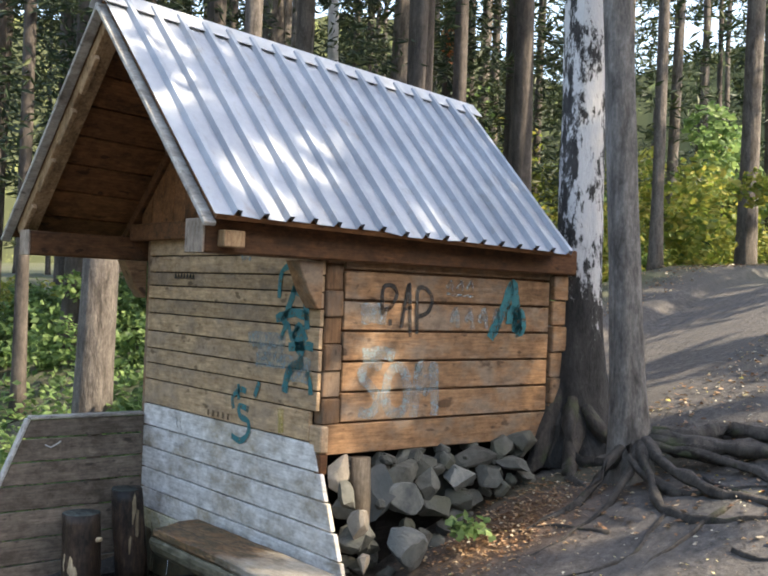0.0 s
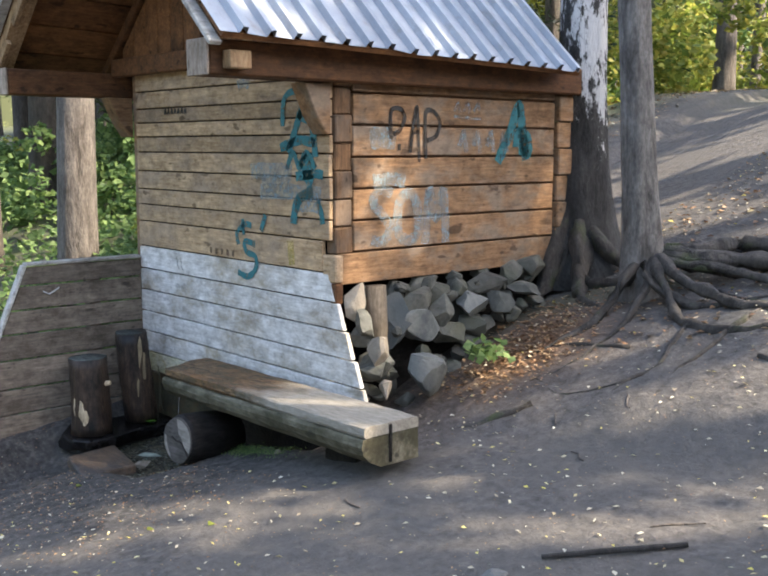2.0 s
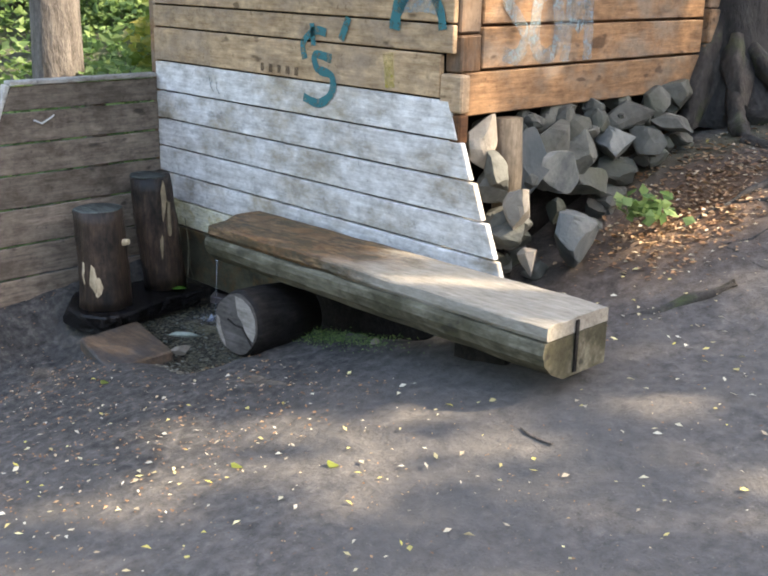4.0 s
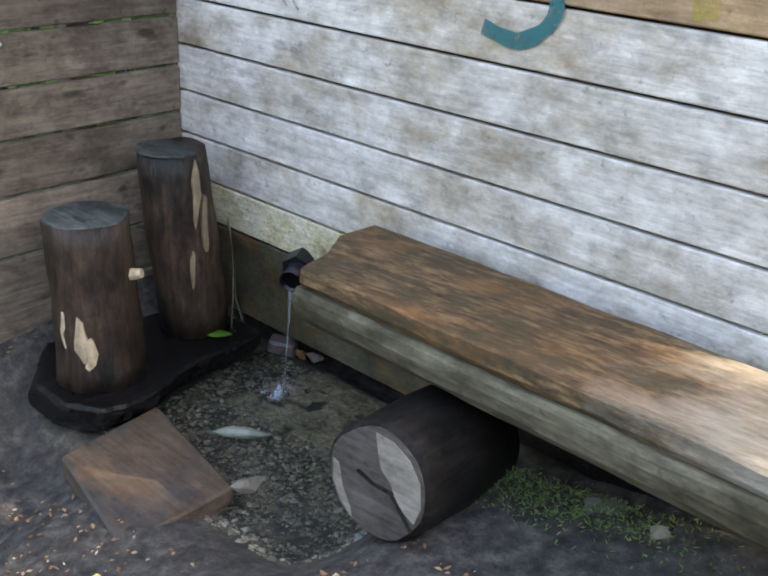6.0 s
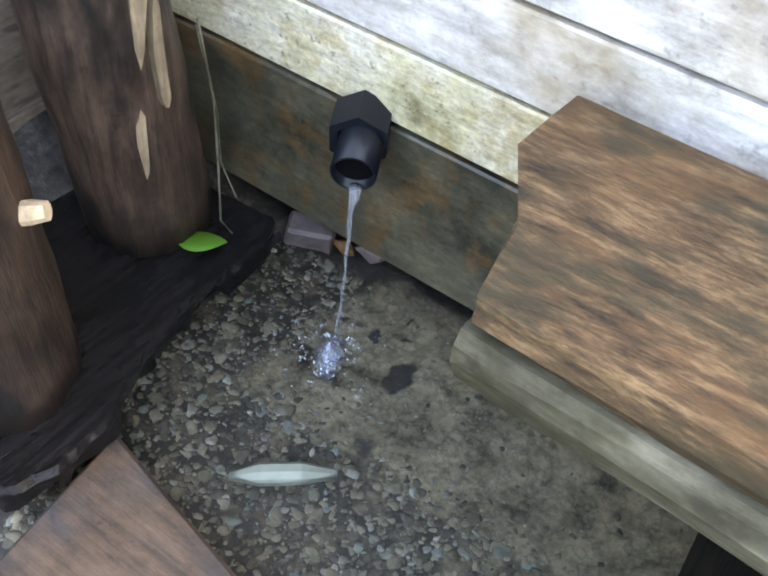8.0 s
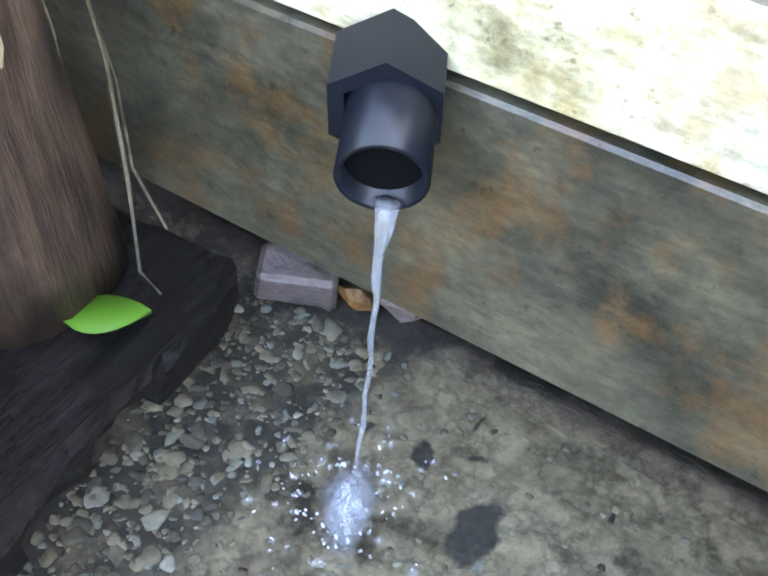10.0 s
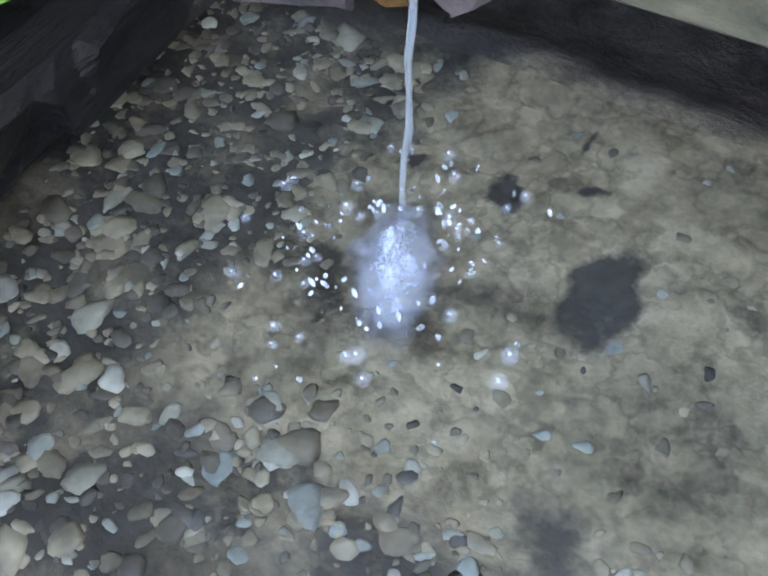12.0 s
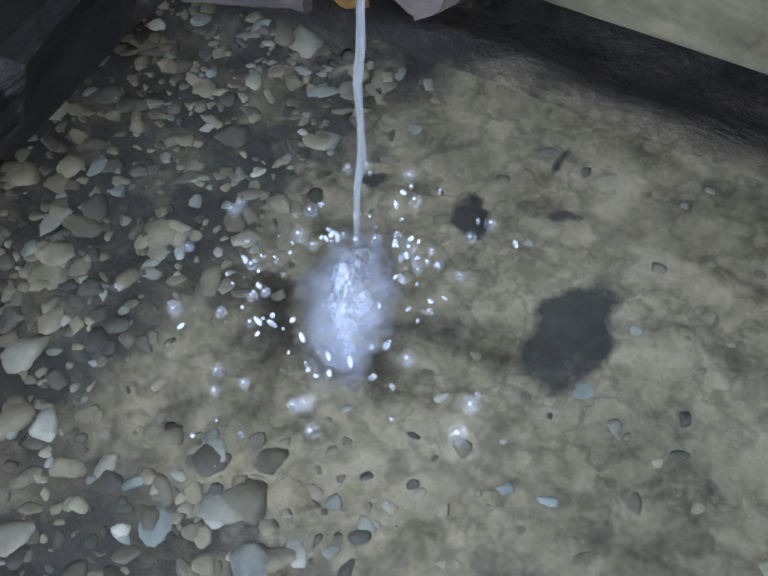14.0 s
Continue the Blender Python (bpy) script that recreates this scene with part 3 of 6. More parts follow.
def build_ground():
    def steps(near0, near1, fine, far):
        vals = list(np.arange(near0, near1, fine))
        d, v = fine, near1
        up = []
        while v < far:
            up.append(v)
            d *= 1.16
            v += d
        up.append(far)
        d, v = fine, near0
        down = []
        while v > -far:
            d *= 1.16
            v -= d
            down.append(v)
        return down[::-1] + vals + up
    xs, ys = steps(-1.9, 3.2, 0.028, 60), steps(-2.3, 1.9, 0.028, 60)
    xs = sorted([v for v in xs if not -1.36 < v < -0.86] + list(np.arange(-1.358, -0.86, 0.006)))
    ys = sorted([v for v in ys if not -0.36 < v < 0.09] + list(np.arange(-0.358, 0.09, 0.006)))
    verts = [(x, y, height(x, y)) for y in ys for x in xs]
    w = len(xs)
    faces = [(j * w + i, j * w + i + 1, (j + 1) * w + i + 1, (j + 1) * w + i) for j in range(len(ys) - 1) for i in range(w - 1)]
    ob = pydata("ground", verts, faces, SOIL, True)
    layer = ob.data.color_attributes.new("cover", "FLOAT_COLOR", "POINT")
    cols, wet_or_shade = [], []
    for x, y, _ in verts:
        n = noise.noise(Vector((x * 1.7, y * 1.7, 3)))
        green = 1 - smoothstep(-2.6, -1.7, x + 0.3 * n)
        green = max(green, 0.55 * smoothstep(0.15, 0.5, n) * smoothstep(0.3, 0.9, y) * (1 - smoothstep(1.6, 2.4, y)))
        green = max(green, smoothstep(5.0, 7.5, y + n) * 0.4)
        near_bank = math.exp(-((x + 0.20) ** 2) / 0.05 - ((y + 0.235) ** 2) / 0.010)
        green = max(green, min(1, 1.2 * near_bank))
        litter = math.exp(-((x - 0.55) ** 2) / 0.10 - ((y - 0.85) ** 2) / 0.18)
        stony = 1 - smoothstep(-1.20, -1.12, x - 0.15 * (y + 0.2) + 0.05 * n)
        # silt ends under the wall; the dark soil there stands in for shade
        cols += [green, pool_mask(x, y) * (1 - smoothstep(0.035, 0.085, y + 0.03 * n)), min(0.9, litter), max(0.50 * stony, 0.47 * (1 - smoothstep(-0.27, -0.17, y + 0.05 * n)), 0.56 * bed_mud(x, y), 0.5 * (1 - smoothstep(-0.62, -0.45, y)))]
        wet_or_shade.append((1 - smoothstep(-0.2, 0.9, x + 0.4 * n)) * smoothstep(-2.2, -1.7, x) * smoothstep(-1.7, -1.0, y + 0.5 * n) * (1 - smoothstep(0.5, 0.7, y)))
    layer.data.foreach_set("color", cols)
    wet = ob.data.attributes.new("wet", "FLOAT", "POINT")
    wet.data.foreach_set("value", wet_or_shade)
    return tagged(ob, "dark bare trodden forest soil with roots and fallen leaves", "ground", kind="structure")


ground = build_ground()


# ---- the spring house ----
hut = thing("spring_house", "small warm pine spring house with graffiti and a metal roof", "hut", (-0.8, 0.8, 0.0))


def sub(name, bm, material, label="", parent=None, smooth=False):
    ob = part(name, bm, material, parent or hut, label, smooth)
    if parent is None:
        ob.matrix_parent_inverse = Matrix.Translation((0.8, -0.8, 0.0))
    return ob


# core behind the boards; front and foundation near-black to put shade in the gaps
front_core = sub("front_wall", box(bmesh.new(), -1.64, 0.04, 0.022, 0.06, 0.10, 2.02), LOG_DARK, "pine board wall, grey and algae-stained below")
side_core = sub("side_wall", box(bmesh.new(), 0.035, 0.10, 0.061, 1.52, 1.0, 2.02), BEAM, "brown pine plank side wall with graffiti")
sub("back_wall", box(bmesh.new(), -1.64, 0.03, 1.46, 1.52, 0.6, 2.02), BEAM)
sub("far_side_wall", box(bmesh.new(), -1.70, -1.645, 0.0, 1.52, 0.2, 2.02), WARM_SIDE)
sub("foundation_core", box(bmesh.new(), -1.60, 0.02, 0.45, 1.45, 0.0, 0.99), LOG_DARK)


def front_board(z0, z1, xr, material, xl=-1.665, slant=0.0):
    g = 0.0035
    t = random.uniform(0.0, 0.003)
    pts = [(xl, -t, z0 + g), (xr + slant, -t, z0 + g), (xr, -t, z1 - g), (xl, -t, z1 - g)]
    return sub("board", prism(pts, (0, 0.021 + t, 0), 0.003), material, parent=front_core)


# upper warm boards
UPPER = (1.06, 1.205, 1.30, 1.388, 1.49, 1.595, 1.68, 1.757, 1.835, 1.93, 2.06)
for k, (z0, z1) in enumerate(zip(UPPER, UPPER[1:])):
    front_board(z0, z1, (0.112 if k else 0.056) + random.uniform(-0.004, 0.004), WARM)
# weathered skirt, which widens to cover the footing
LOW = [(0.93, 1.06, 0.10, GREY), (0.807, 0.93, 0.165, GREY), (0.683, 0.807, 0.225, GREY), (0.565, 0.683, 0.285, GREY)]
for z0, z1, xr, m in LOW:
    front_board(z0, z1, xr, m, slant=0.045)
front_board(0.447, 0.565, 0.34, GREY, slant=0.04)
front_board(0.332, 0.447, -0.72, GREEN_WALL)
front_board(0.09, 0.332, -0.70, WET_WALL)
front_board(0.332, 0.447, 0.36, GREY, xl=-0.715)


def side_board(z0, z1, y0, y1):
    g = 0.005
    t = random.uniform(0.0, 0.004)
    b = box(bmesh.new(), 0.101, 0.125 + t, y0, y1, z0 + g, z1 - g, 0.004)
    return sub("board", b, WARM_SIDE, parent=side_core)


side_board(1.0, 1.15, 0.05, 1.545)
for k in range(6):
    side_board(1.15 + 0.1435 * k, 1.15 + 0.1435 * (k + 1), 0.128, 1.535)

# lapped corner ends
for k in range(7):
    z0 = 1.145 + 0.125 * k
    if k % 2:
        b = box(bmesh.new(), 0.06, 0.121, 0.024, 0.122, z0, z0 + 0.121, 0.006, 0.002)
    else:
        b = box(bmesh.new(), 0.058, 0.129, 0.024, 0.124, z0, z0 + 0.121, 0.006, 0.002)
    sub("corner_end", b, CORNER)
sub("corner_end", box(bmesh.new(), 0.058, 0.155, 0.0, 0.046, 1.02, 1.142, 0.006), WARM)
sub("corner_end", box(bmesh.new(), 0.104, 0.15, 0.004, 0.05, 0.92, 1.015, 0.006), BEAM)
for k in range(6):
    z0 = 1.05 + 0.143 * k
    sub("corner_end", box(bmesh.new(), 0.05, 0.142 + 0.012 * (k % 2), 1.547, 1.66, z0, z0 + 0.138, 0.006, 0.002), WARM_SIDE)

# corbels under the eave beams
for x0, x1 in ((0.03, 0.135), (-1.80, -1.69)):
    sub("corbel", prism([(x0, -0.006, 1.68), (x0, -0.03, 1.68), (x0, -0.085, 1.76), (x0, -0.15, 1.90), (x0, -0.006, 1.90)], (x1 - x0, 0, 0), 0.005), WARM_SIDE)

# eave beams
for x0, x1, y1 in ((0.045, 0.195, 1.68), (-1.99, -1.85, 1.68)):
    sub("eave_beam", box(bmesh.new(), x0, x1, -0.655, y1, 1.905, 2.045, 0.008), BEAM, "dark stained square eave beam")
    sub("beam_end", box(bmesh.new(), x0 - 0.002, x1 + 0.002, -0.668, -0.656, 1.903, 2.047, 0.003), BEAM_END)
sub("tie_beam", box(bmesh.new(), -1.84, 0.04, -0.06, -0.003, 2.02, 2.12, 0.006), BEAM)

# roof: corners of the two slopes, front and back
RF, RB = Vector((-0.905, -0.69, 3.155)), Vector((-0.905, 1.84, 2.945))
EF, EB = Vector((0.305, -0.69, 2.03)), Vector((0.315, 1.50, 1.985))
LF, LB = Vector((-2.20, -0.69, 2.005)), Vector((-2.20, 1.60, 1.97))


def sheet(rf, rb, ef, eb, lift, out):
    """A trapezoid-ribbed metal sheet between ridge and eave."""
    period = 0.132
    length = 2.3
    prof = []
    n = int(length / period) + 1
    for i in range(n):
        for f, hh in ((0.0, 0), (0.68, 0), (0.73, 1), (0.90, 1), (0.95, 0)):
            s = (i + f) * period / length
            if s <= 1:
                prof.append((s, hh * 0.030))
    rows = 9
    verts, faces = [], []
    nrm = (ef - rf).cross(rb - rf).normalized()
    if nrm.z < 0:
        nrm.negate()
    for j in range(rows):
        v = j / (rows - 1)
        for s, hh in prof:
            p = (rf.lerp(rb, s)).lerp(ef.lerp(eb, s), v)
            wav = 0.004 * noise.noise(p * 1.4) + (0.006 * noise.noise(Vector((s * 40, 1, 2))) if v > 0.98 else 0)
            if v > 0.98:
                p = p + (ef - rf).normalized() * (0.02 * noise.noise(Vector((math.floor(s * 12) * 1.7, 5, 2))))
            verts.append(p + nrm * (lift + hh + wav))
    w = len(prof)
    for j in range(rows - 1):
        for i in range(w - 1):
            faces.append((j * w + i, j * w + i + 1, (j + 1) * w + i + 1, (j + 1) * w + i))
    ob = pydata("roof_sheet", verts, faces, ROOF)
    md = ob.modifiers.new("thickness", "SOLIDIFY")
    md.thickness, md.offset = 0.002, -1
    ob.parent = hut
    ob.matrix_parent_inverse = Matrix.Translation((0.8, -0.8, 0.0))
    tagged(ob, "ribbed galvanised grey metal roof sheet")
    return ob, nrm


_, NR = sheet(RF, RB, EF, EB, 0.035, 1)
_, NL = sheet(RF, RB, LF, LB, 0.035, -1)
# ridge capping
cap = bmesh.new()
dr, dl = (EF - RF).normalized(), (LF - RF).normalized()
for a, b, off in ((RF, RB, 0),):
    a, b = a + Vector((0, -0.02, 0.075)), b + Vector((0, 0.03, 0.075))
    ring0 = [cap.verts.new(a + q) for q in (dl * 0.13, Vector((0, 0, 0.0)), dr * 0.13)]
    ring1 = [cap.verts.new(b + q) for q in (dl * 0.13, Vector((0, 0, 0.0)), dr * 0.13)]
    for i in range(2):
        cap.faces.new((ring0[i], ring0[i + 1], ring1[i + 1], ring1[i]))
capo = sub("ridge_cap", cap, RIDGE, "pale bent metal ridge capping")
md = capo.modifiers.new("thickness", "SOLIDIFY")
md.thickness = 0.004
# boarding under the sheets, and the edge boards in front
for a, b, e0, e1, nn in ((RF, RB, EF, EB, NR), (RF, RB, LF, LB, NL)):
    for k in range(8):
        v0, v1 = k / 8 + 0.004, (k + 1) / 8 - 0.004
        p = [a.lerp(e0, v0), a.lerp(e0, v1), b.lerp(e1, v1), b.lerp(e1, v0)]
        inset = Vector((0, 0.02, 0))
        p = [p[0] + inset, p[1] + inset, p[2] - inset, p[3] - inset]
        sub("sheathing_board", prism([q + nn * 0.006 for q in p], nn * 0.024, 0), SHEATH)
# rafters: light on the front pair and shade on the rest are in the colour
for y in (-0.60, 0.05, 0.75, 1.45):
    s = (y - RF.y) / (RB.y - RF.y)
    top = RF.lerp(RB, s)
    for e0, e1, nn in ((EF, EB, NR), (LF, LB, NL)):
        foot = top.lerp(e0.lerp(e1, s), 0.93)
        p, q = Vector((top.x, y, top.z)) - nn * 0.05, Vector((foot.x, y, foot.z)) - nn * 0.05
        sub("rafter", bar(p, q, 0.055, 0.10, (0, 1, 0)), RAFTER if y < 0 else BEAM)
# slats fixed on the front left rafter
for k in range(4):
    p = RF.lerp(LF, 0.16 + 0.21 * k) - NL * 0.075 + Vector((0.02, 0.055, 0))
    q = RF.lerp(LF, 0.30 + 0.21 * k) - NL * 0.075 + Vector((0.02, 0.055, 0))
    sub("slat", bar(p, q, 0.05, 0.028, (0, 1, 0)), RAFTER)
# barge boards at the front edge
for e, nn in ((EF, NR), (LF, NL)):
    p, q = RF + Vector((0, 0.005, 0)) - nn * 0.02, e + Vector((0, 0.005, 0)) - nn * 0.02
    sub("barge_board", bar(p, q, 0.022, 0.055, (0, 1, 0)), FENCE_PALE)
# collar beam and gable boards
sub("collar_beam", box(bmesh.new(), -1.45, -0.30, -0.045, -0.003, 2.50, 2.60, 0.005), BEAM)
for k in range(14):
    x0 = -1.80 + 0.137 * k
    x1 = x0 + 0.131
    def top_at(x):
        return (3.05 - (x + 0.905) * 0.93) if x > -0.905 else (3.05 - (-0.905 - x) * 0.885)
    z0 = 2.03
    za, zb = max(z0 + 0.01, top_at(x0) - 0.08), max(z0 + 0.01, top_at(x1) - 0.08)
    # boards left of x -0.6 take the inner gable's shade as darker brown
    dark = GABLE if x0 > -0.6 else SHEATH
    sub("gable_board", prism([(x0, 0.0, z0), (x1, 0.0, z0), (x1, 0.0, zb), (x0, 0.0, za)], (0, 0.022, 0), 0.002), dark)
sub("gable_post", box(bmesh.new(), -0.94, -0.87, -0.05, -0.004, 2.125, 2.495, 0.004), BEAM)
# small block on the beam by the eave
sub("eave_block", box(bmesh.new(), 0.20, 0.26, -0.60, -0.50, 1.93, 2.0, 0.004), RAFTER)


# ---- graffiti ----
def stroke(points, width, plane, material, name="graffiti", label=""):
    """A flat painted line on the front (plane y) or the side (plane x)."""
    pts = [Vector(p) for p in points]
    width *= {TEAL: 1.45, BLACK: 1.3}.get(material, 1.0)
    fine = []
    for i in range(len(pts) - 1):
        p0, p1, p2, p3 = pts[max(i - 1, 0)], pts[i], pts[i + 1], pts[min(i + 2, len(pts) - 1)]
        for k in range(6):
            t = k / 6
            fine.append(0.5 * ((2 * p1) + (p2 - p0) * t + (2 * p0 - 5 * p1 + 4 * p2 - p3) * t * t + (3 * p1 - p0 - 3 * p2 + p3) * t ** 3))
    fine.append(pts[-1])
    verts, faces = [], []
    for i, p in enumerate(fine):
        d = fine[min(i + 1, len(fine) - 1)] - fine[max(i - 1, 0)]
        n = Vector((-d.y, d.x)).normalized() * width * 0.5 * (1 + 0.25 * noise.noise(Vector((p.x * 30, p.y * 30, 1))))
        for q in (p - n, p + n):
            verts.append((q.x, -0.0062, q.y) if plane == "y" else (0.1325, q.x, q.y))
        if i:
            faces.append((2 * i - 2, 2 * i - 1, 2 * i + 1, 2 * i))
    ob = pydata(name, verts, faces, material)
    ob.parent = hut
    ob.matrix_parent_inverse = Matrix.Translation((0.8, -0.8, 0.0))
    ob.visible_shadow = True
    if label:
        tagged(ob, label)


# black letters on the side wall
stroke([(0.35, 1.66), (0.345, 1.76), (0.36, 1.80), (0.41, 1.80), (0.435, 1.76), (0.40, 1.70), (0.36, 1.685)], 0.017, "x", BLACK, label="black sprayed letters")
stroke([(0.40, 1.64), (0.402, 1.61)], 0.016, "x", BLACK)
stroke([(0.47, 1.60), (0.49, 1.72), (0.512, 1.815), (0.522, 1.70), (0.53, 1.555)], 0.016, "x", BLACK)
stroke([(0.478, 1.69), (0.535, 1.70)], 0.014, "x", BLACK)
stroke([(0.572, 1.57), (0.568, 1.70), (0.572, 1.79), (0.62, 1.795), (0.665, 1.745), (0.64, 1.68), (0.575, 1.655)], 0.017, "x", BLACK)
# pale blue letters and overpainting on the side wall
stroke([(0.36, 1.41), (0.28, 1.43), (0.24, 1.37), (0.30, 1.31), (0.345, 1.25), (0.30, 1.19), (0.23, 1.20)], 0.05, "x", PALE_BLUE)
stroke([(0.47, 1.18), (0.40, 1.22), (0.40, 1.36), (0.47, 1.41), (0.52, 1.34), (0.52, 1.22), (0.46, 1.18)], 0.055, "x", PALE_BLUE)
stroke([(0.57, 1.16), (0.585, 1.30), (0.60, 1.42), (0.645, 1.28), (0.69, 1.42), (0.705, 1.30), (0.71, 1.16)], 0.055, "x", PALE_BLUE)
stroke([(0.24, 1.47), (0.34, 1.48), (0.44, 1.465)], 0.06, "x", PALE_BLUE)
stroke([(0.22, 1.66), (0.30, 1.67), (0.38, 1.66)], 0.10, "x", PALE_BLUE)
for k in range(3):
    stroke([(0.76 + 0.07 * k, 1.80), (0.79 + 0.07 * k, 1.84), (0.80 + 0.07 * k, 1.79)], 0.018, "x", PALE_BLUE)
stroke([(0.76, 1.775), (0.95, 1.765)], 0.014, "x", PALE_BLUE)
for k in range(4):
    stroke([(0.80 + 0.1 * k, 1.63), (0.83 + 0.1 * k, 1.70), (0.85 + 0.1 * k, 1.60)], 0.03, "x", PALE_BLUE)
stroke([(1.08, 1.55), (1.17, 1.70), (1.24, 1.84), (1.27, 1.70), (1.30, 1.56)], 0.04, "x", TEAL)
stroke([(1.20, 1.68), (1.29, 1.66), (1.29, 1.58)], 0.07, "x", TEAL)
# teal letters on the front wall
stroke([(-0.23, 1.72), (-0.22, 1.83), (-0.16, 1.875), (-0.03, 1.865)], 0.022, "y", TEAL, label="teal sprayed letters")
stroke([(-0.19, 1.60), (-0.12, 1.72), (-0.06, 1.83), (0.0, 1.70), (0.02, 1.58)], 0.03, "y", TEAL)
stroke([(-0.10, 1.79), (-0.04, 1.76), (-0.02, 1.80), (-0.06, 1.83)], 0.05, "y", TEAL)
stroke([(-0.25, 1.62), (-0.10, 1.655), (0.02, 1.64)], 0.03, "y", TEAL)
stroke([(-0.20, 1.52), (-0.15, 1.60), (-0.10, 1.53), (-0.05, 1.60), (0.02, 1.53)], 0.022, "y", TEAL)
stroke([(-0.08, 1.58), (-0.03, 1.50), (-0.05, 1.46)], 0.05, "y", TEAL)
stroke([(-0.13, 1.49), (0.02, 1.505), (0.075, 1.50)], 0.03, "y", TEAL)
stroke([(0.0, 1.43), (-0.10, 1.39), (-0.14, 1.33), (-0.15, 1.27)], 0.035, "y", TEAL)
stroke([(0.03, 1.38), (0.06, 1.33), (0.07, 1.28)], 0.024, "y", TEAL)
stroke([(-0.62, 1.14), (-0.63, 1.20), (-0.56, 1.245), (-0.50, 1.24)], 0.02, "y", TEAL)
stroke([(-0.58, 1.27), (-0.57, 1.19)], 0.018, "y", TEAL)
stroke([(-0.38, 1.30), (-0.42, 1.22)], 0.022, "y", TEAL)
stroke([(-0.47, 1.15), (-0.56, 1.16), (-0.55, 1.11), (-0.47, 1.09), (-0.47, 1.03), (-0.54, 0.985), (-0.63, 1.0)], 0.022, "y", TEAL)
for x0, x1, z in ((-0.50, -0.16, 1.505), (-0.42, 0.06, 1.41), (-0.14, 0.05, 1.36), (-0.40, -0.18, 1.44)):
    stroke([(x0, z), ((x0 + x1) / 2, z + 0.01), (x1, z)], 0.075, "y", PALE_BLUE)
stroke([(-0.60, 1.92), (-0.55, 1.935), (-0.50, 1.925)], 0.05, "y", PALE_BLUE)
# yellow smear, chalk scratches and a faint tag low on the front wall
stroke([(-0.18, 1.19), (-0.172, 1.13), (-0.166, 1.075)], 0.045, "y", YELLOW, label="faint yellow paint smear")
for k, (x, z) in enumerate(((-1.245, 1.0), (-1.225, 0.985), (-1.20, 0.995), (-1.185, 0.98))):
    stroke([(x, z + 0.025), (x + 0.008 * (-1) ** k, z), (x + 0.012, z - 0.022)], 0.006, "y", PALE_BLUE)
for k in range(5):
    x = -0.88 + 0.052 * k
    stroke([(x, 1.074), (x + 0.002, 1.106)], 0.022, "y", MARKER)
for k in range(7):
    stroke([(-1.33 + 0.035 * k, 1.80), (-1.318 + 0.035 * k, 1.825), (-1.31 + 0.035 * k, 1.80)], 0.010, "y", BLACK)


# ---- the wing fence ----
fence = thing("wing_fence", "low brown board wing fence with a sloping pale edge", "fence", (-1.66, -0.4, 0.02))
FOFF = Matrix.Translation((1.66, 0.4, -0.02))


def fpart(name, bm, material, label=""):
    ob = part(name, bm, material, fence, label)
    ob.matrix_parent_inverse = FOFF
    return ob


def fence_front(z):
    """Where the fence ends towards the path, at a height."""
    return -0.685 - (1.0 - z) * 0.42 if z > 0.36 else -0.95


zs = [0.03, 0.185, 0.325, 0.482, 0.622, 0.75, 0.881, 0.986]
for z0, z1 in zip(zs, zs[1:]):
    g = 0.005
    t = random.uniform(0, 0.003)
    fpart("board", prism([(-1.655 + t, -0.004, z0 + g), (-1.655 + t, fence_front(z0) + 0.012, z0 + g), (-1.655 + t, fence_front(z1) + 0.012, z1 - g), (-1.655 + t, -0.004, z1 - g)], (-0.024, 0, 0), 0.003), FENCE)
fpart("edge_board", bar((-1.675, fence_front(0.99), 0.99), (-1.675, fence_front(0.37), 0.37), 0.05, 0.02, (0, 1, 0.4)), FENCE_PALE, "pale sloping edge board")
fpart("edge_board", bar((-1.675, -0.955, 0.36), (-1.675, -0.955, 0.0), 0.05, 0.02, (0, 1, 0)), FENCE_PALE)
fpart("top_board", box(bmesh.new(), -1.705, -1.645, -0.685, -0.006, 0.987, 1.005, 0.004), FENCE_PALE, "pale flat top board")
fpart("post", box(bmesh.new(), -1.74, -1.68, -0.32, -0.25, -0.05, 0.95, 0.004), FENCE)
fpart("post", box(bmesh.new(), -1.74, -1.68, -0.86, -0.80, -0.05, 0.45, 0.004), FENCE)
wire = tube([(-1.64, -0.60, 0.845), (-1.632, -0.57, 0.83), (-1.632, -0.53, 0.85), (-1.64, -0.51, 0.86)], [0.004] * 4, 6)
fpart("wire_handle", wire, RIDGE, "bent wire handle")

# ---- bench ----
bench = thing("bench", "heavy weathered hewn timber bench, moss-dark at one end", "bench", (0.05, -0.25, 0.35))
BOFF = Matrix.Translation((-0.05, 0.25, -0.35))


def bench_half(x, lip, z_shift, bottom):
    """Outline of the bench across its length at x."""
    f = (x + 0.80) / 1.68
    yf = -0.352 - 0.095 * f
    yb = -0.045 - 0.125 * f
    zt = 0.528 + 0.062 * f
    return yf, yb, zt


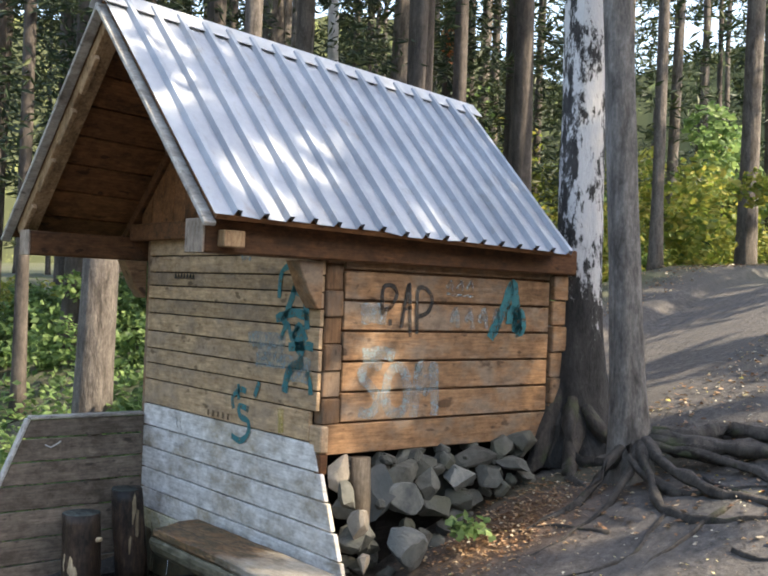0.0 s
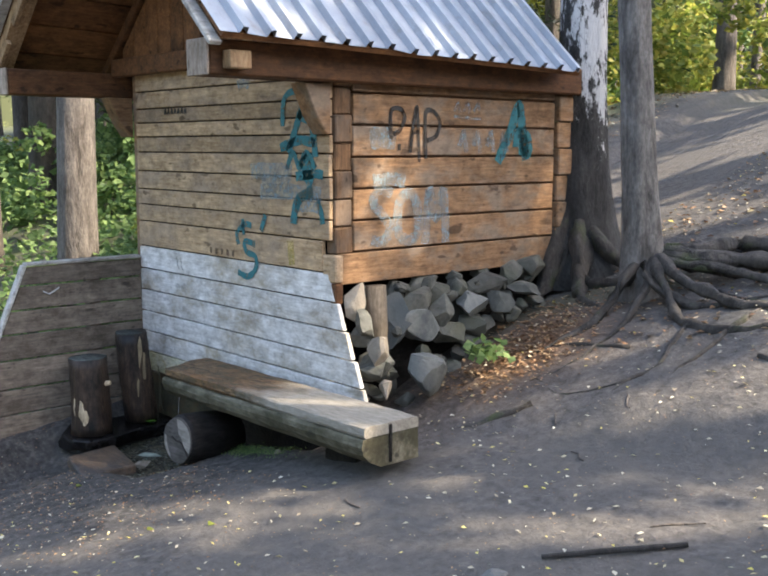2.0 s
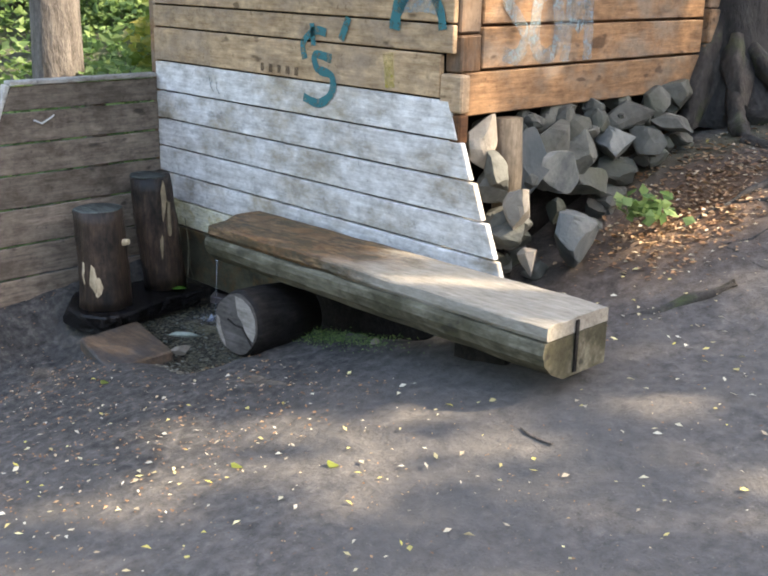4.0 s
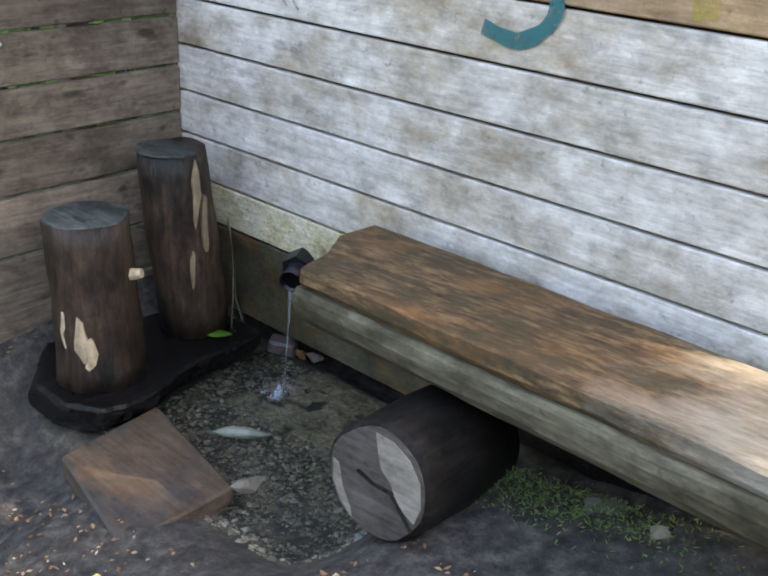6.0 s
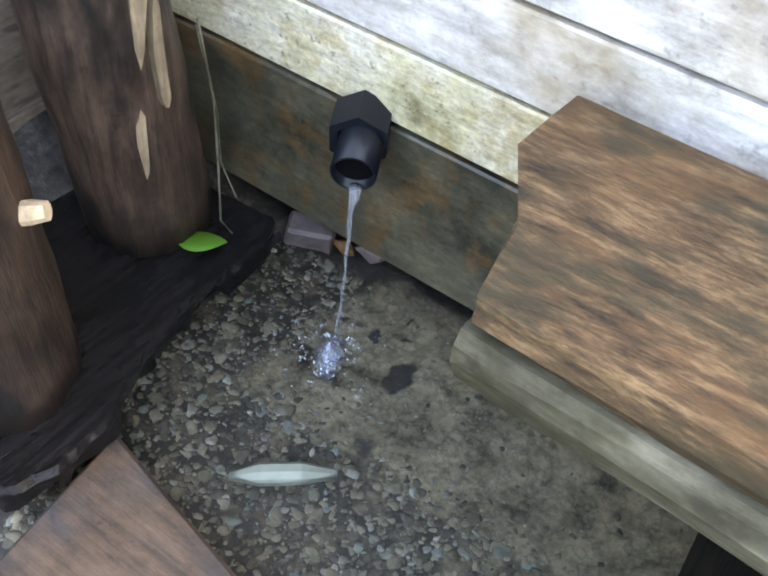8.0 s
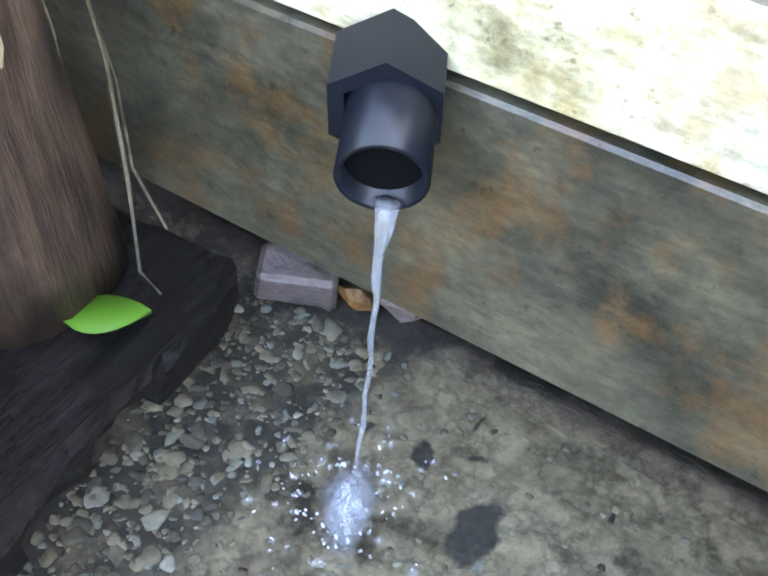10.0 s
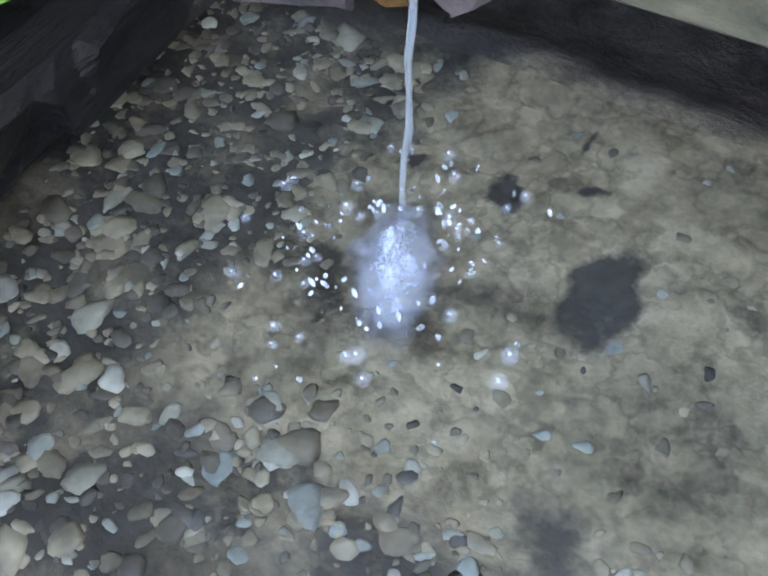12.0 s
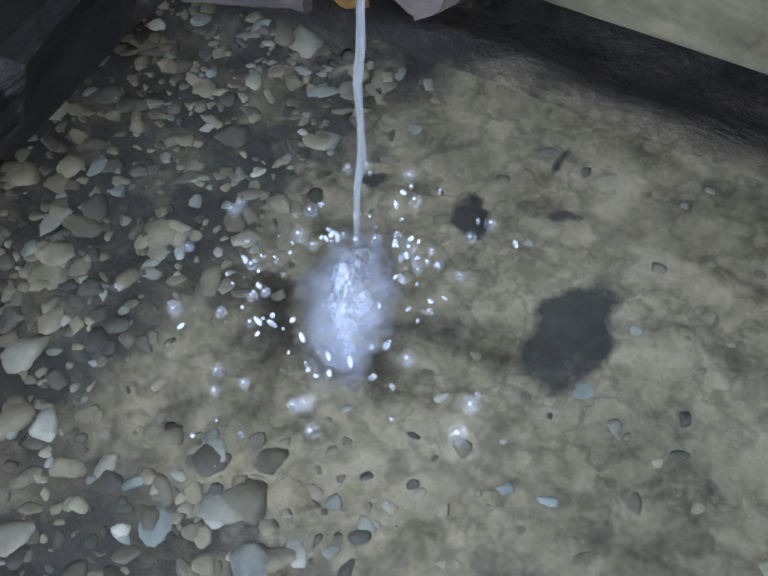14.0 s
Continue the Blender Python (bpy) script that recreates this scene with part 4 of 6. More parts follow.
def bench_mesh(stations, prof, ends):
    bm = bmesh.new()
    rings = []
    for x in stations:
        yf, yb, zt = bench_half(x, 0, 0, 0)
        ring = []
        for k, (u, dz) in enumerate(prof):
            wob = 0.004 * noise.noise(Vector((x * 6, k * 3.1, 2)))
            xx = x
            if x == stations[0]:
                xx = x + ends(u)
            ring.append(bm.verts.new((xx, yf + (yb - yf) * u + wob, zt + dz + wob)))
        rings.append(ring)
    n = len(prof)
    for a, b in zip(rings, rings[1:]):
        for k in range(n):
            bm.faces.new((a[k], a[(k + 1) % n], b[(k + 1) % n], b[k]))
    bm.faces.new(rings[0][::-1])
    bm.faces.new(rings[-1])
    bmesh.ops.recalc_face_normals(bm, faces=bm.faces)
    return bm


stations = [-0.80 + 1.68 * k / 28 for k in range(29)]
def jag(u):
    """The stepped, broken left end of the plank."""
    return 0.02 - 0.06 * u if u < 0.55 else -0.058 + 0.01 * (u - 0.62)


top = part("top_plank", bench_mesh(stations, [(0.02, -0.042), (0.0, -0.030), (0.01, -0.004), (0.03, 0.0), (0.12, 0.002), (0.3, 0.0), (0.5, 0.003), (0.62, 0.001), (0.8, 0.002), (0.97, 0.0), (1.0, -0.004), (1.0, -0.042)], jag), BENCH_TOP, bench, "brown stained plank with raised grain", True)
body = part("beam", bench_mesh(stations, [(0.30, -0.165), (0.11, -0.140), (0.0, -0.108), (-0.035, -0.075), (-0.028, -0.055), (-0.005, -0.044), (0.99, -0.044), (1.0, -0.165)], lambda u: 0.012), BENCH, bench, "grey rounded hewn beam")
for ob in (top, body):
    ob.matrix_parent_inverse = BOFF
    me = ob.data
    me.polygons.foreach_set("use_smooth", [False] * len(me.polygons))
crack = part("end_split", box(bmesh.new(), 0.883, 0.8865, -0.325, -0.312, 0.437, 0.585, 0), LOG_DARK, bench, "dark split in the end grain")
crack.matrix_parent_inverse = BOFF
leg = part("leg", box(bmesh.new(), 0.38, 0.60, -0.25, -0.12, 0.22, 0.455, 0.01, 0.004), LOG_DARK, bench)
leg.matrix_parent_inverse = BOFF

# ---- log under the bench ----
log = thing("log_support", "short dark split log lying under the bench", "log", (-0.41, -0.30, 0.16))


def log_part(name, bm, m, label="", smooth=False):
    ob = part(name, bm, m, log, label, smooth)
    ob.matrix_parent_inverse = Matrix.Translation((0.41, 0.30, -0.16))


AX = Vector((-0.10, 0.98, -0.10)).normalized()
SIDE = Vector((0.98, 0.10, 0.0)).normalized()
UPW = SIDE.cross(AX)
CEN = Vector((-0.405, -0.497, 0.268))
log_part("bark", tube([CEN, CEN + AX * 0.02, CEN + AX * 0.15, CEN + AX * 0.31], [0.112, 0.119, 0.122, 0.116], 28, 0.10, 0.015), LOG_DARK, "", True)
log_part("cut_end", tube([CEN - AX * 0.004, CEN + AX * 0.003], [0.107, 0.107], 28, 0.08, 0.01), LOG_END, "grey sawn end of the log")


def end_patch(outline, lift):
    """A flat patch on the sawn end, in radii."""
    bm = bmesh.new()
    f = bm.faces.new([bm.verts.new(CEN - AX * lift + SIDE * u * 0.105 + UPW * v * 0.105) for u, v in outline])
    ex = bmesh.ops.extrude_face_region(bm, geom=[f])
    for q in ex["geom"]:
        if isinstance(q, bmesh.types.BMVert):
            q.co += AX * 0.002
    bmesh.ops.recalc_face_normals(bm, faces=bm.faces)
    return bm


log_part("pale_sapwood", end_patch([(-0.12, 0.93), (0.25, 0.90), (0.62, 0.70), (0.88, 0.35), (0.95, -0.1), (0.85, -0.42), (0.62, -0.30), (0.42, -0.1), (0.30, 0.12), (0.08, 0.30), (-0.02, 0.55)], 0.006), LOG_PALE, "pale torn crescent of sapwood")
log_part("pale_sapwood", end_patch([(-0.97, 0.1), (-0.93, -0.3), (-0.75, -0.62), (-0.45, -0.88), (-0.5, -0.70), (-0.72, -0.35), (-0.85, 0.05)], 0.006), LOG_PALE)
log_part("crack", end_patch([(-0.45, 0.06), (-0.1, -0.06), (0.3, -0.1), (0.8, -0.62), (0.84, -0.58), (0.36, -0.02), (-0.08, 0.0), (-0.4, 0.12)], 0.0065), LOG_DARK, "dark drying crack")

# ---- stumps ----
def stump(at, r, z0, z1, tilt, label, seed, chips=(), knot=None):
    th = thing("log_stump", label, "stump", (at[0], at[1], z0), "standing log stumps")
    off = Matrix.Translation((-at[0], -at[1], -z0))
    def add(name, bm, m, lab="", smooth=False):
        ob = part(name, bm, m, th, lab, smooth)
        ob.matrix_parent_inverse = off
        return ob
    n = 9
    pts, rad = [], []
    for k in range(n):
        f = k / (n - 1)
        pts.append((at[0] + tilt[0] * f, at[1] + tilt[1] * f, z0 + (z1 - z0) * f))
        rad.append(r * (1.06 - 0.08 * f) * (1 + 0.015 * math.sin(k * 2.3 + seed)))
    add("bark", tube(pts, rad, 26, 0.10, 0.012, phase=seed), STUMP_BARK, "", True)
    topc = (at[0] + tilt[0], at[1] + tilt[1])
    add("cut_top", tube([(topc[0], topc[1], z1 - 0.002), (topc[0] + tilt[0] * 0.01, topc[1], z1 + 0.004)], [r * 0.985, r * 0.965], 26, 0.10, 0.012, phase=seed), STUMP_TOP, "grey-green weathered cut top")
    for az, zc, w, hgt in chips:
        bm = bmesh.new()
        ring = []
        for k in range(10):
            a = 2 * math.pi * k / 10
            u, v = w * math.cos(a) * (1 + 0.35 * math.sin(3 * a + zc * 40)), hgt * math.sin(a) * (1 + 0.25 * math.cos(2 * a + zc * 60))
            ang = az + u / r
            rr = r * 1.085
            ring.append(bm.verts.new((at[0] + tilt[0] * 0.3 + rr * math.cos(ang), at[1] + tilt[1] * 0.3 + rr * math.sin(ang), zc + v)))
        f = bm.faces.new(ring)
        ex = bmesh.ops.extrude_face_region(bm, geom=[f])
        for q in ex["geom"]:
            if isinstance(q, bmesh.types.BMVert):
                q.co += Vector((-math.cos(az), -math.sin(az), 0)) * 0.02
        bmesh.ops.recalc_face_normals(bm, faces=bm.faces)
        add("bare_chip", bm, PALE_CHIP if z1 < 0.55 else STRIP, "pale patch of bare wood" if z1 < 0.55 else "tan strip of torn wood")
    if knot:
        az, zc = knot
        p = Vector((at[0] + r * 0.9 * math.cos(az), at[1] + r * 0.9 * math.sin(az), zc))
        d = Vector((math.cos(az), math.sin(az), 0.2))
        add("knot", tube([p, p + d * 0.012, p + d * 0.03], [0.014, 0.014, 0.011], 10, 0.1), PALE_CHIP, "pale cut-off branch knot")


stump((-1.362, -0.480), 0.100, 0.09, 0.505, (-0.01, 0.0), "thick stripped brown log stump with pale chips", 1.0, chips=((-0.90, 0.235, 0.015, 0.055), (-0.72, 0.20, 0.013, 0.05), (-1.30, 0.255, 0.008, 0.04)), knot=(0.62, 0.37))
stump((-1.426, -0.146), 0.088, 0.10, 0.60, (-0.01, -0.05), "taller dark peeling log stump beside the wall", 4.0, chips=((-1.45, 0.555, 0.012, 0.04), (-1.15, 0.56, 0.014, 0.035), (-0.85, 0.55, 0.008, 0.05), (-0.35, 0.50, 0.010, 0.085), (-0.10, 0.42, 0.007, 0.10), (-0.5, 0.30, 0.006, 0.06)))

# ---- plank under the stumps, board and stones at the pool ----
bm = prism([(-1.60, -0.035, 0.0), (-1.39, -0.042, 0.0), (-1.283, -0.03, 0.0), (-1.264, -0.075, 0.0), (-1.256, -0.16, 0.0), (-1.253, -0.25, 0.0), (-1.238, -0.33, 0.0), (-1.195, -0.43, 0.0), (-1.185, -0.52, 0.0), (-1.205, -0.585, 0.0), (-1.29, -0.63, 0.0), (-1.42, -0.63, 0.0), (-1.52, -0.56, 0.0), (-1.60, -0.50, 0.0)], (0, 0, 0.085), 0.008)
bmesh.ops.subdivide_edges(bm, edges=[e for e in bm.edges if e.calc_length() > 0.05], cuts=5)
for v in bm.verts:
    v.co.z += 0.013
    if v.co.z < 0.05:
        v.co.x -= 0.042
    v.co += Vector((noise.noise(v.co * 45), noise.noise(v.co * 45 + Vector((7, 0, 0))), 0.3 * noise.noise(v.co * 30 + Vector((0, 5, 0))))) * 0.006
single("pool_plank", bm, WET_PLANK, "wet black plank edging the spring pool under the stumps", "plank")
bm = prism([(-1.205, -0.428, 0.0), (-0.815, -0.505, 0.0), (-0.805, -0.79, 0.0), (-1.165, -0.71, 0.0)], (0.0, 0.0, 0.052), 0.006)
single("flat_board", bm, SLAB, "flat brown worn board lying beside the pool", "board")
for k, (x, y, z, sx, sy, sz, rz, m, lab) in enumerate((
    (-0.80, -0.48, 0.05, 0.026, 0.062, 0.03, -0.4, STONE_PALE, "pale elongated stone at the pool edge"),
    (-0.10, -0.20, 0.225, 0.075, 0.05, 0.035, 0.2, STONE, "small grey stone before the bench"),
    (0.02, -0.235, 0.24, 0.045, 0.04, 0.03, 0.9, STONE_PALE, "small grey stone before the bench"),
)):
    ob = single("stone", rock_mesh((sx, sy, sz), 50 + k), m, lab, "stone")
    ob.location, ob.rotation_euler = (x, y, z), (0, 0, rz)
bm = tube([(-1.07, -0.368, 0.006), (-1.04, -0.345, 0.012), (-1.0, -0.31, 0.012), (-0.965, -0.28, 0.008)], [0.006, 0.016, 0.016, 0.007], 10, 0.2)
single("wood_sliver", bm, SLIVER, "pale greenish wood sliver lying in the pool", "wood chip")

# water
def water_sheet():
    verts, faces = [], []
    nx, ny = 64, 52
    for j in range(ny + 1):
        for i in range(nx + 1):
            x, y = -1.30 + 0.92 * i / nx, -0.56 + 0.58 * j / ny
            d = math.hypot(x + 1.10, y + 0.125)
            z = 0.016 + 0.0035 * math.exp(-d * 7) * math.sin(d * 150) + 0.0008 * noise.noise(Vector((x * 40, y * 40, 0)))
            verts.append((x, y, z))
    for j in range(ny):
        for i in range(nx):
            a = j * (nx + 1) + i
            faces.append((a, a + 1, a + nx + 2, a + nx + 1))
    ob = pydata("water", verts, faces, WATER, True)
    ob.visible_shadow = False
    tagged(ob, "shallow clear rippled spring water over pebbles", "water", kind="structure")


water_sheet()

# bank board of the pool at the wall foot, stones under the pipe
brick = box(bmesh.new(), -0.037, 0.037, -0.02, 0.02, -0.024, 0.024, 0.005, 0.004)
ob = single("stone", brick, STONE_WET, "wet purple-grey block under the pipe at the wall foot", "stone")
ob.location, ob.rotation_euler = (-1.268, 0.028, 0.028), (0.25, 0.1, 0.55)
ob = single("stone", rock_mesh((0.026, 0.018, 0.024), 72), RUSTY, "rusty orange stone under the pipe at the wall foot", "stone")
ob.location, ob.rotation_euler = (-1.212, 0.045, 0.022), (0.2, 0.3, 0.4)
ob = single("stone", rock_mesh((0.040, 0.020, 0.02), 73), STONE_WET, "wet dark stone wedged below the lowest board", "stone")
ob.location, ob.rotation_euler = (-1.165, 0.06, 0.026), (0.1, -0.2, 0.3)

# pebbles on the bed
def pebbles(n, seed):
    rng = random.Random(seed)
    shapes = []
    for q in range(14):
        tmpl = bmesh.new()
        bmesh.ops.create_icosphere(tmpl, subdivisions=2, radius=1.0)
        cuts = [(Vector((rng.gauss(0, 1), rng.gauss(0, 1), rng.gauss(0, 0.4))).normalized(), rng.uniform(0.5, 0.8)) for _ in range(6)]
        for v in tmpl.verts:
            for nrm, dd in cuts:
                over = v.co.dot(nrm) - dd
                if over > 0:
                    v.co -= nrm * over
        shapes.append([v.co.copy() for v in tmpl.verts])
        tf = [[v.index for v in f.verts] for f in tmpl.faces]
        tmpl.free()
    verts, faces = [], []
    k = 0
    while k < n:
        x, y = rng.uniform(-1.32, -0.42), rng.uniform(-0.60, 0.02)
        if pool_mask(x, y) < 0.6 or (x < -1.315 + 0.15 * (-0.1 - y) and y < -0.09):
            continue
        # sparse on the silty side by the wall
        edge = 0.03 * noise.noise(Vector((x * 14, y * 14, 3)))
        silt = smoothstep(-1.19, -1.12, x - 0.1 * y + edge) * smoothstep(-0.27, -0.17, y + edge)
        if rng.random() < 0.93 * silt or bed_mud(x, y) > 0.4:
            continue
        r = min(0.0125, 0.0036 * math.exp(rng.gauss(0.0, 0.55)))
        if silt > 0.5:
            r = min(r, 0.005)
        base = len(verts)
        sx, sy, sz = r * rng.uniform(0.9, 1.4), r * rng.uniform(0.75, 1.1), r * rng.uniform(0.25, 0.5)
        c, s = math.cos(k), math.sin(k)
        zc = height(x, y) - sz * 0.3
        for v in shapes[k % 14]:
            px, py = v.x * sx, v.y * sy
            verts.append((x + px * c - py * s, y + px * s + py * c, zc + v.z * sz))
        faces += [[base + i for i in f] for f in tf]
        k += 1
    ob = pydata("pebbles", verts, faces, PEBBLE, True)
    tagged(ob, "small wet grey and tan pebbles on the pool bed", "pebbles", kind="stuff")


pebbles(6500, 5)

# ---- pipe and falling water ----
spout = thing("spout_pipe", "black plastic spring pipe with a hexagonal collar", "pipe", (-1.13, -0.03, 0.31))
SOFF = Matrix.Translation((1.13, 0.03, -0.31))


def ring_tube(p, q, r_out, r_in, sides, name, label=""):
    bm = bmesh.new()
    p, q = Vector(p), Vector(q)
    d = (q - p).normalized()
    a = Vector((0, 0, 1)) - d * d.z
    a.normalize()
    b = d.cross(a)
    loops = []
    for c, r in ((p, r_in), (p, r_out), (q, r_out), (q, r_in)):
        loops.append([bm.verts.new(c + (a * math.cos(2 * math.pi * k / sides) + b * math.sin(2 * math.pi * k / sides)) * r) for k in range(sides)])
    for u, v in zip(loops, loops[1:] + loops[:1]):
        for k in range(sides):
            bm.faces.new((u[k], u[(k + 1) % sides], v[(k + 1) % sides], v[k]))
    bmesh.ops.recalc_face_normals(bm, faces=bm.faces)
    ob = part(name, bm, PIPE, spout, label, sides > 8)
    ob.matrix_parent_inverse = SOFF


P0, P1 = (-1.158, 0.018, 0.332), (-1.100, -0.093, 0.316)
ring_tube(P0, P1, 0.0295, 0.0258, 28, "pipe")
# plug just behind the mouth, its colour painting the shade in the bore
bmp = tube([(-1.156, 0.010, 0.3315), (-1.1065, -0.0805, 0.3178)], [0.0256, 0.0256], 20)
ob = part("pipe_bore", bmp, BORE, spout, "near-black plug standing for the unlit bore of the pipe")
ob.matrix_parent_inverse = SOFF
ring_tube((-1.152, -0.003, 0.330), (-1.128, -0.048, 0.324), 0.042, 0.030, 6, "collar", "hexagonal black collar")

fall = thing("water_stream", "thin clear stream of water falling from the pipe", "water", (-1.085, -0.15, 0.02))
pts, rad = [], []
for k in range(15):
    f = k / 14
    z = 0.297 - 0.28 * f
    fly = math.sqrt(max(0.0, f))
    pts.append((-1.098 - 0.010 * f ** 3 + 0.0012 * math.sin(k * 1.9), -0.090 - 0.018 * fly, z))
    rad.append((0.0017 + 0.0062 * math.exp(-f * 7)) * (1 + 0.2 * math.sin(k * 2.4)))
ob = part("jet", tube(pts, rad, 12, 0.35), JET, fall, "", True)
ob.matrix_parent_inverse = Matrix.Translation((1.085, 0.15, -0.02))
ob.visible_shadow = False
rng = random.Random(8)
FALL_OFF = Matrix.Translation((1.085, 0.15, -0.02))


def foam_dome(radius, rise, name, label, seed):
    """A soft mound of froth, thick in the middle, with its cover in an attribute."""
    verts, faces, cover = [], [], []
    rings, sides = 22, 48
    for i in range(rings + 1):
        f = i / rings
        for k in range(sides):
            a = 2 * math.pi * k / sides
            ragged = 1 + 0.28 * noise.noise(Vector((math.cos(a) * 2.2, math.sin(a) * 2.2, seed)))
            d = radius * f * ragged
            along, side = 2.1 * d * math.sin(a), d * math.cos(a)
            x, y = -1.092 - 0.44 * along + 0.90 * side, -0.140 + 0.90 * along + 0.44 * side
            lump = noise.noise(Vector((x * 220, y * 220, seed)))
            verts.append((x, y, 0.0185 + rise * (1 - f) ** 1.5 * (1 + 0.8 * lump) + 0.0012 * lump * (1 - f)))
            cover.append(max(0.0, 1 - f) ** 1.1)
    for i in range(rings):
        for k in range(sides):
            a, b = i * sides + k, i * sides + (k + 1) % sides
            faces.append((a, b, b + sides, a + sides))
    ob = pydata(name, verts, faces, FROTH, True)
    layer = ob.data.attributes.new("froth", "FLOAT", "POINT")
    layer.data.foreach_set("value", cover)
    ob.parent = fall
    ob.matrix_parent_inverse = FALL_OFF
    ob.visible_shadow = False
    return tagged(ob, label) if label else ob


foam_dome(0.019, 0.020, "splash", "bluish white foaming splash where the jet lands", 3.0)
foam_dome(0.025, 0.001, "froth", "", 6.0)
# drops thrown up, and bubbles floating on the pool, each with a white glint bead
for k in range(90):
    a, d = rng.uniform(0, 6.28), 0.020 + abs(rng.gauss(0, 0.022))
    r = rng.uniform(0.0006, 0.0014)
    bm = bmesh.new()
    bmesh.ops.create_uvsphere(bm, u_segments=8, v_segments=6, radius=r)
    for v in bm.verts:
        v.co.z *= rng.uniform(1.6, 2.4)
    ob = part("drop", bm, FOAM if k % 3 else JET, fall, "", True)
    ob.location = (-0.010 + d * math.cos(a), 0.012 + 1.3 * d * math.sin(a), 0.001 + rng.random() * 0.02)
    ob.rotation_euler = (rng.uniform(-0.5, 0.5), rng.uniform(-0.7, 0.7), 0)
    ob.visible_shadow = False
for k in range(40):
    a, d = rng.uniform(0, 6.28), 0.036 + abs(rng.gauss(0, 0.028))
    r = rng.uniform(0.0020, 0.0048)
    bm = bmesh.new()
    bmesh.ops.create_uvsphere(bm, u_segments=14, v_segments=9, radius=r)
    ob = part("bubble", bm, FILM, fall, "clear floating bubble" if k == 0 else "", True)
    ob.location = (-0.008 + d * math.cos(a), 0.004 + 1.2 * d * math.sin(a), -0.002)
    ob.visible_shadow = False
    # small white bead stands in for the sky's highlight on the bubble
    glint = bmesh.new()
    bmesh.ops.create_uvsphere(glint, u_segments=8, v_segments=6, radius=r * 0.22)
    ob = part("drop", glint, FOAM, fall, "", True)
    ob.location = (-0.008 + d * math.cos(a) + 0.1 * r, 0.004 + 1.2 * d * math.sin(a) - 0.3 * r, -0.002 + 0.86 * r)
    ob.visible_shadow = False

# green leaf on the plank
bm = bmesh.new()
rows = []
for k in range(9):
    f = k / 8
    w = 0.0215 * math.sin(math.pi * min(1, f * 0.97 + 0.03)) ** 0.7 * (1.15 - 0.5 * f)
    c = Vector((-1.343, -0.172, 0.106)).lerp(Vector((-1.290, -0.129, 0.108)), f)
    n = Vector((-0.62, 0.79, 0))
    rows.append([bm.verts.new(c - n * w + Vector((0, 0, 0.003))), bm.verts.new(c), bm.verts.new(c + n * w + Vector((0, 0, 0.004)))])
for a, b in zip(rows, rows[1:]):
    for i in range(2):
        bm.faces.new((a[i], a[i + 1], b[i + 1], b[i]))
ob = single("green_leaf", bm, GREEN_LEAF, "fresh green leaf lying on the wet black plank", "leaf", smooth=True)
md = ob.modifiers.new("thickness", "SOLIDIFY")
md.thickness = 0.0008
# dry grass stems by the stump
single("grass_stem", tube([(-1.385, -0.06, 0.40), (-1.365, -0.062, 0.28), (-1.352, -0.075, 0.18), (-1.33, -0.10, 0.108), (-1.30, -0.108, 0.106)], [0.0022, 0.0021, 0.0019, 0.0016, 0.001], 6), BENCH, "dry pale grass stem bent over the wet plank", "grass stem")
single("grass_stem", tube([(-1.40, -0.05, 0.38), (-1.372, -0.05, 0.25), (-1.368, -0.055, 0.17), (-1.345, -0.05, 0.11)], [0.0018, 0.0017, 0.0015, 0.0012], 6), BENCH, "thin dry grass stem against the wall", "grass stem")
single("grass_stem", tube([(-1.42, -0.08, 0.42), (-1.40, -0.075, 0.30), (-1.385, -0.09, 0.20), (-1.36, -0.11, 0.10)], [0.0012] * 4, 5), BENCH, "dry pale grass stem hanging beside the stump", "grass stem")


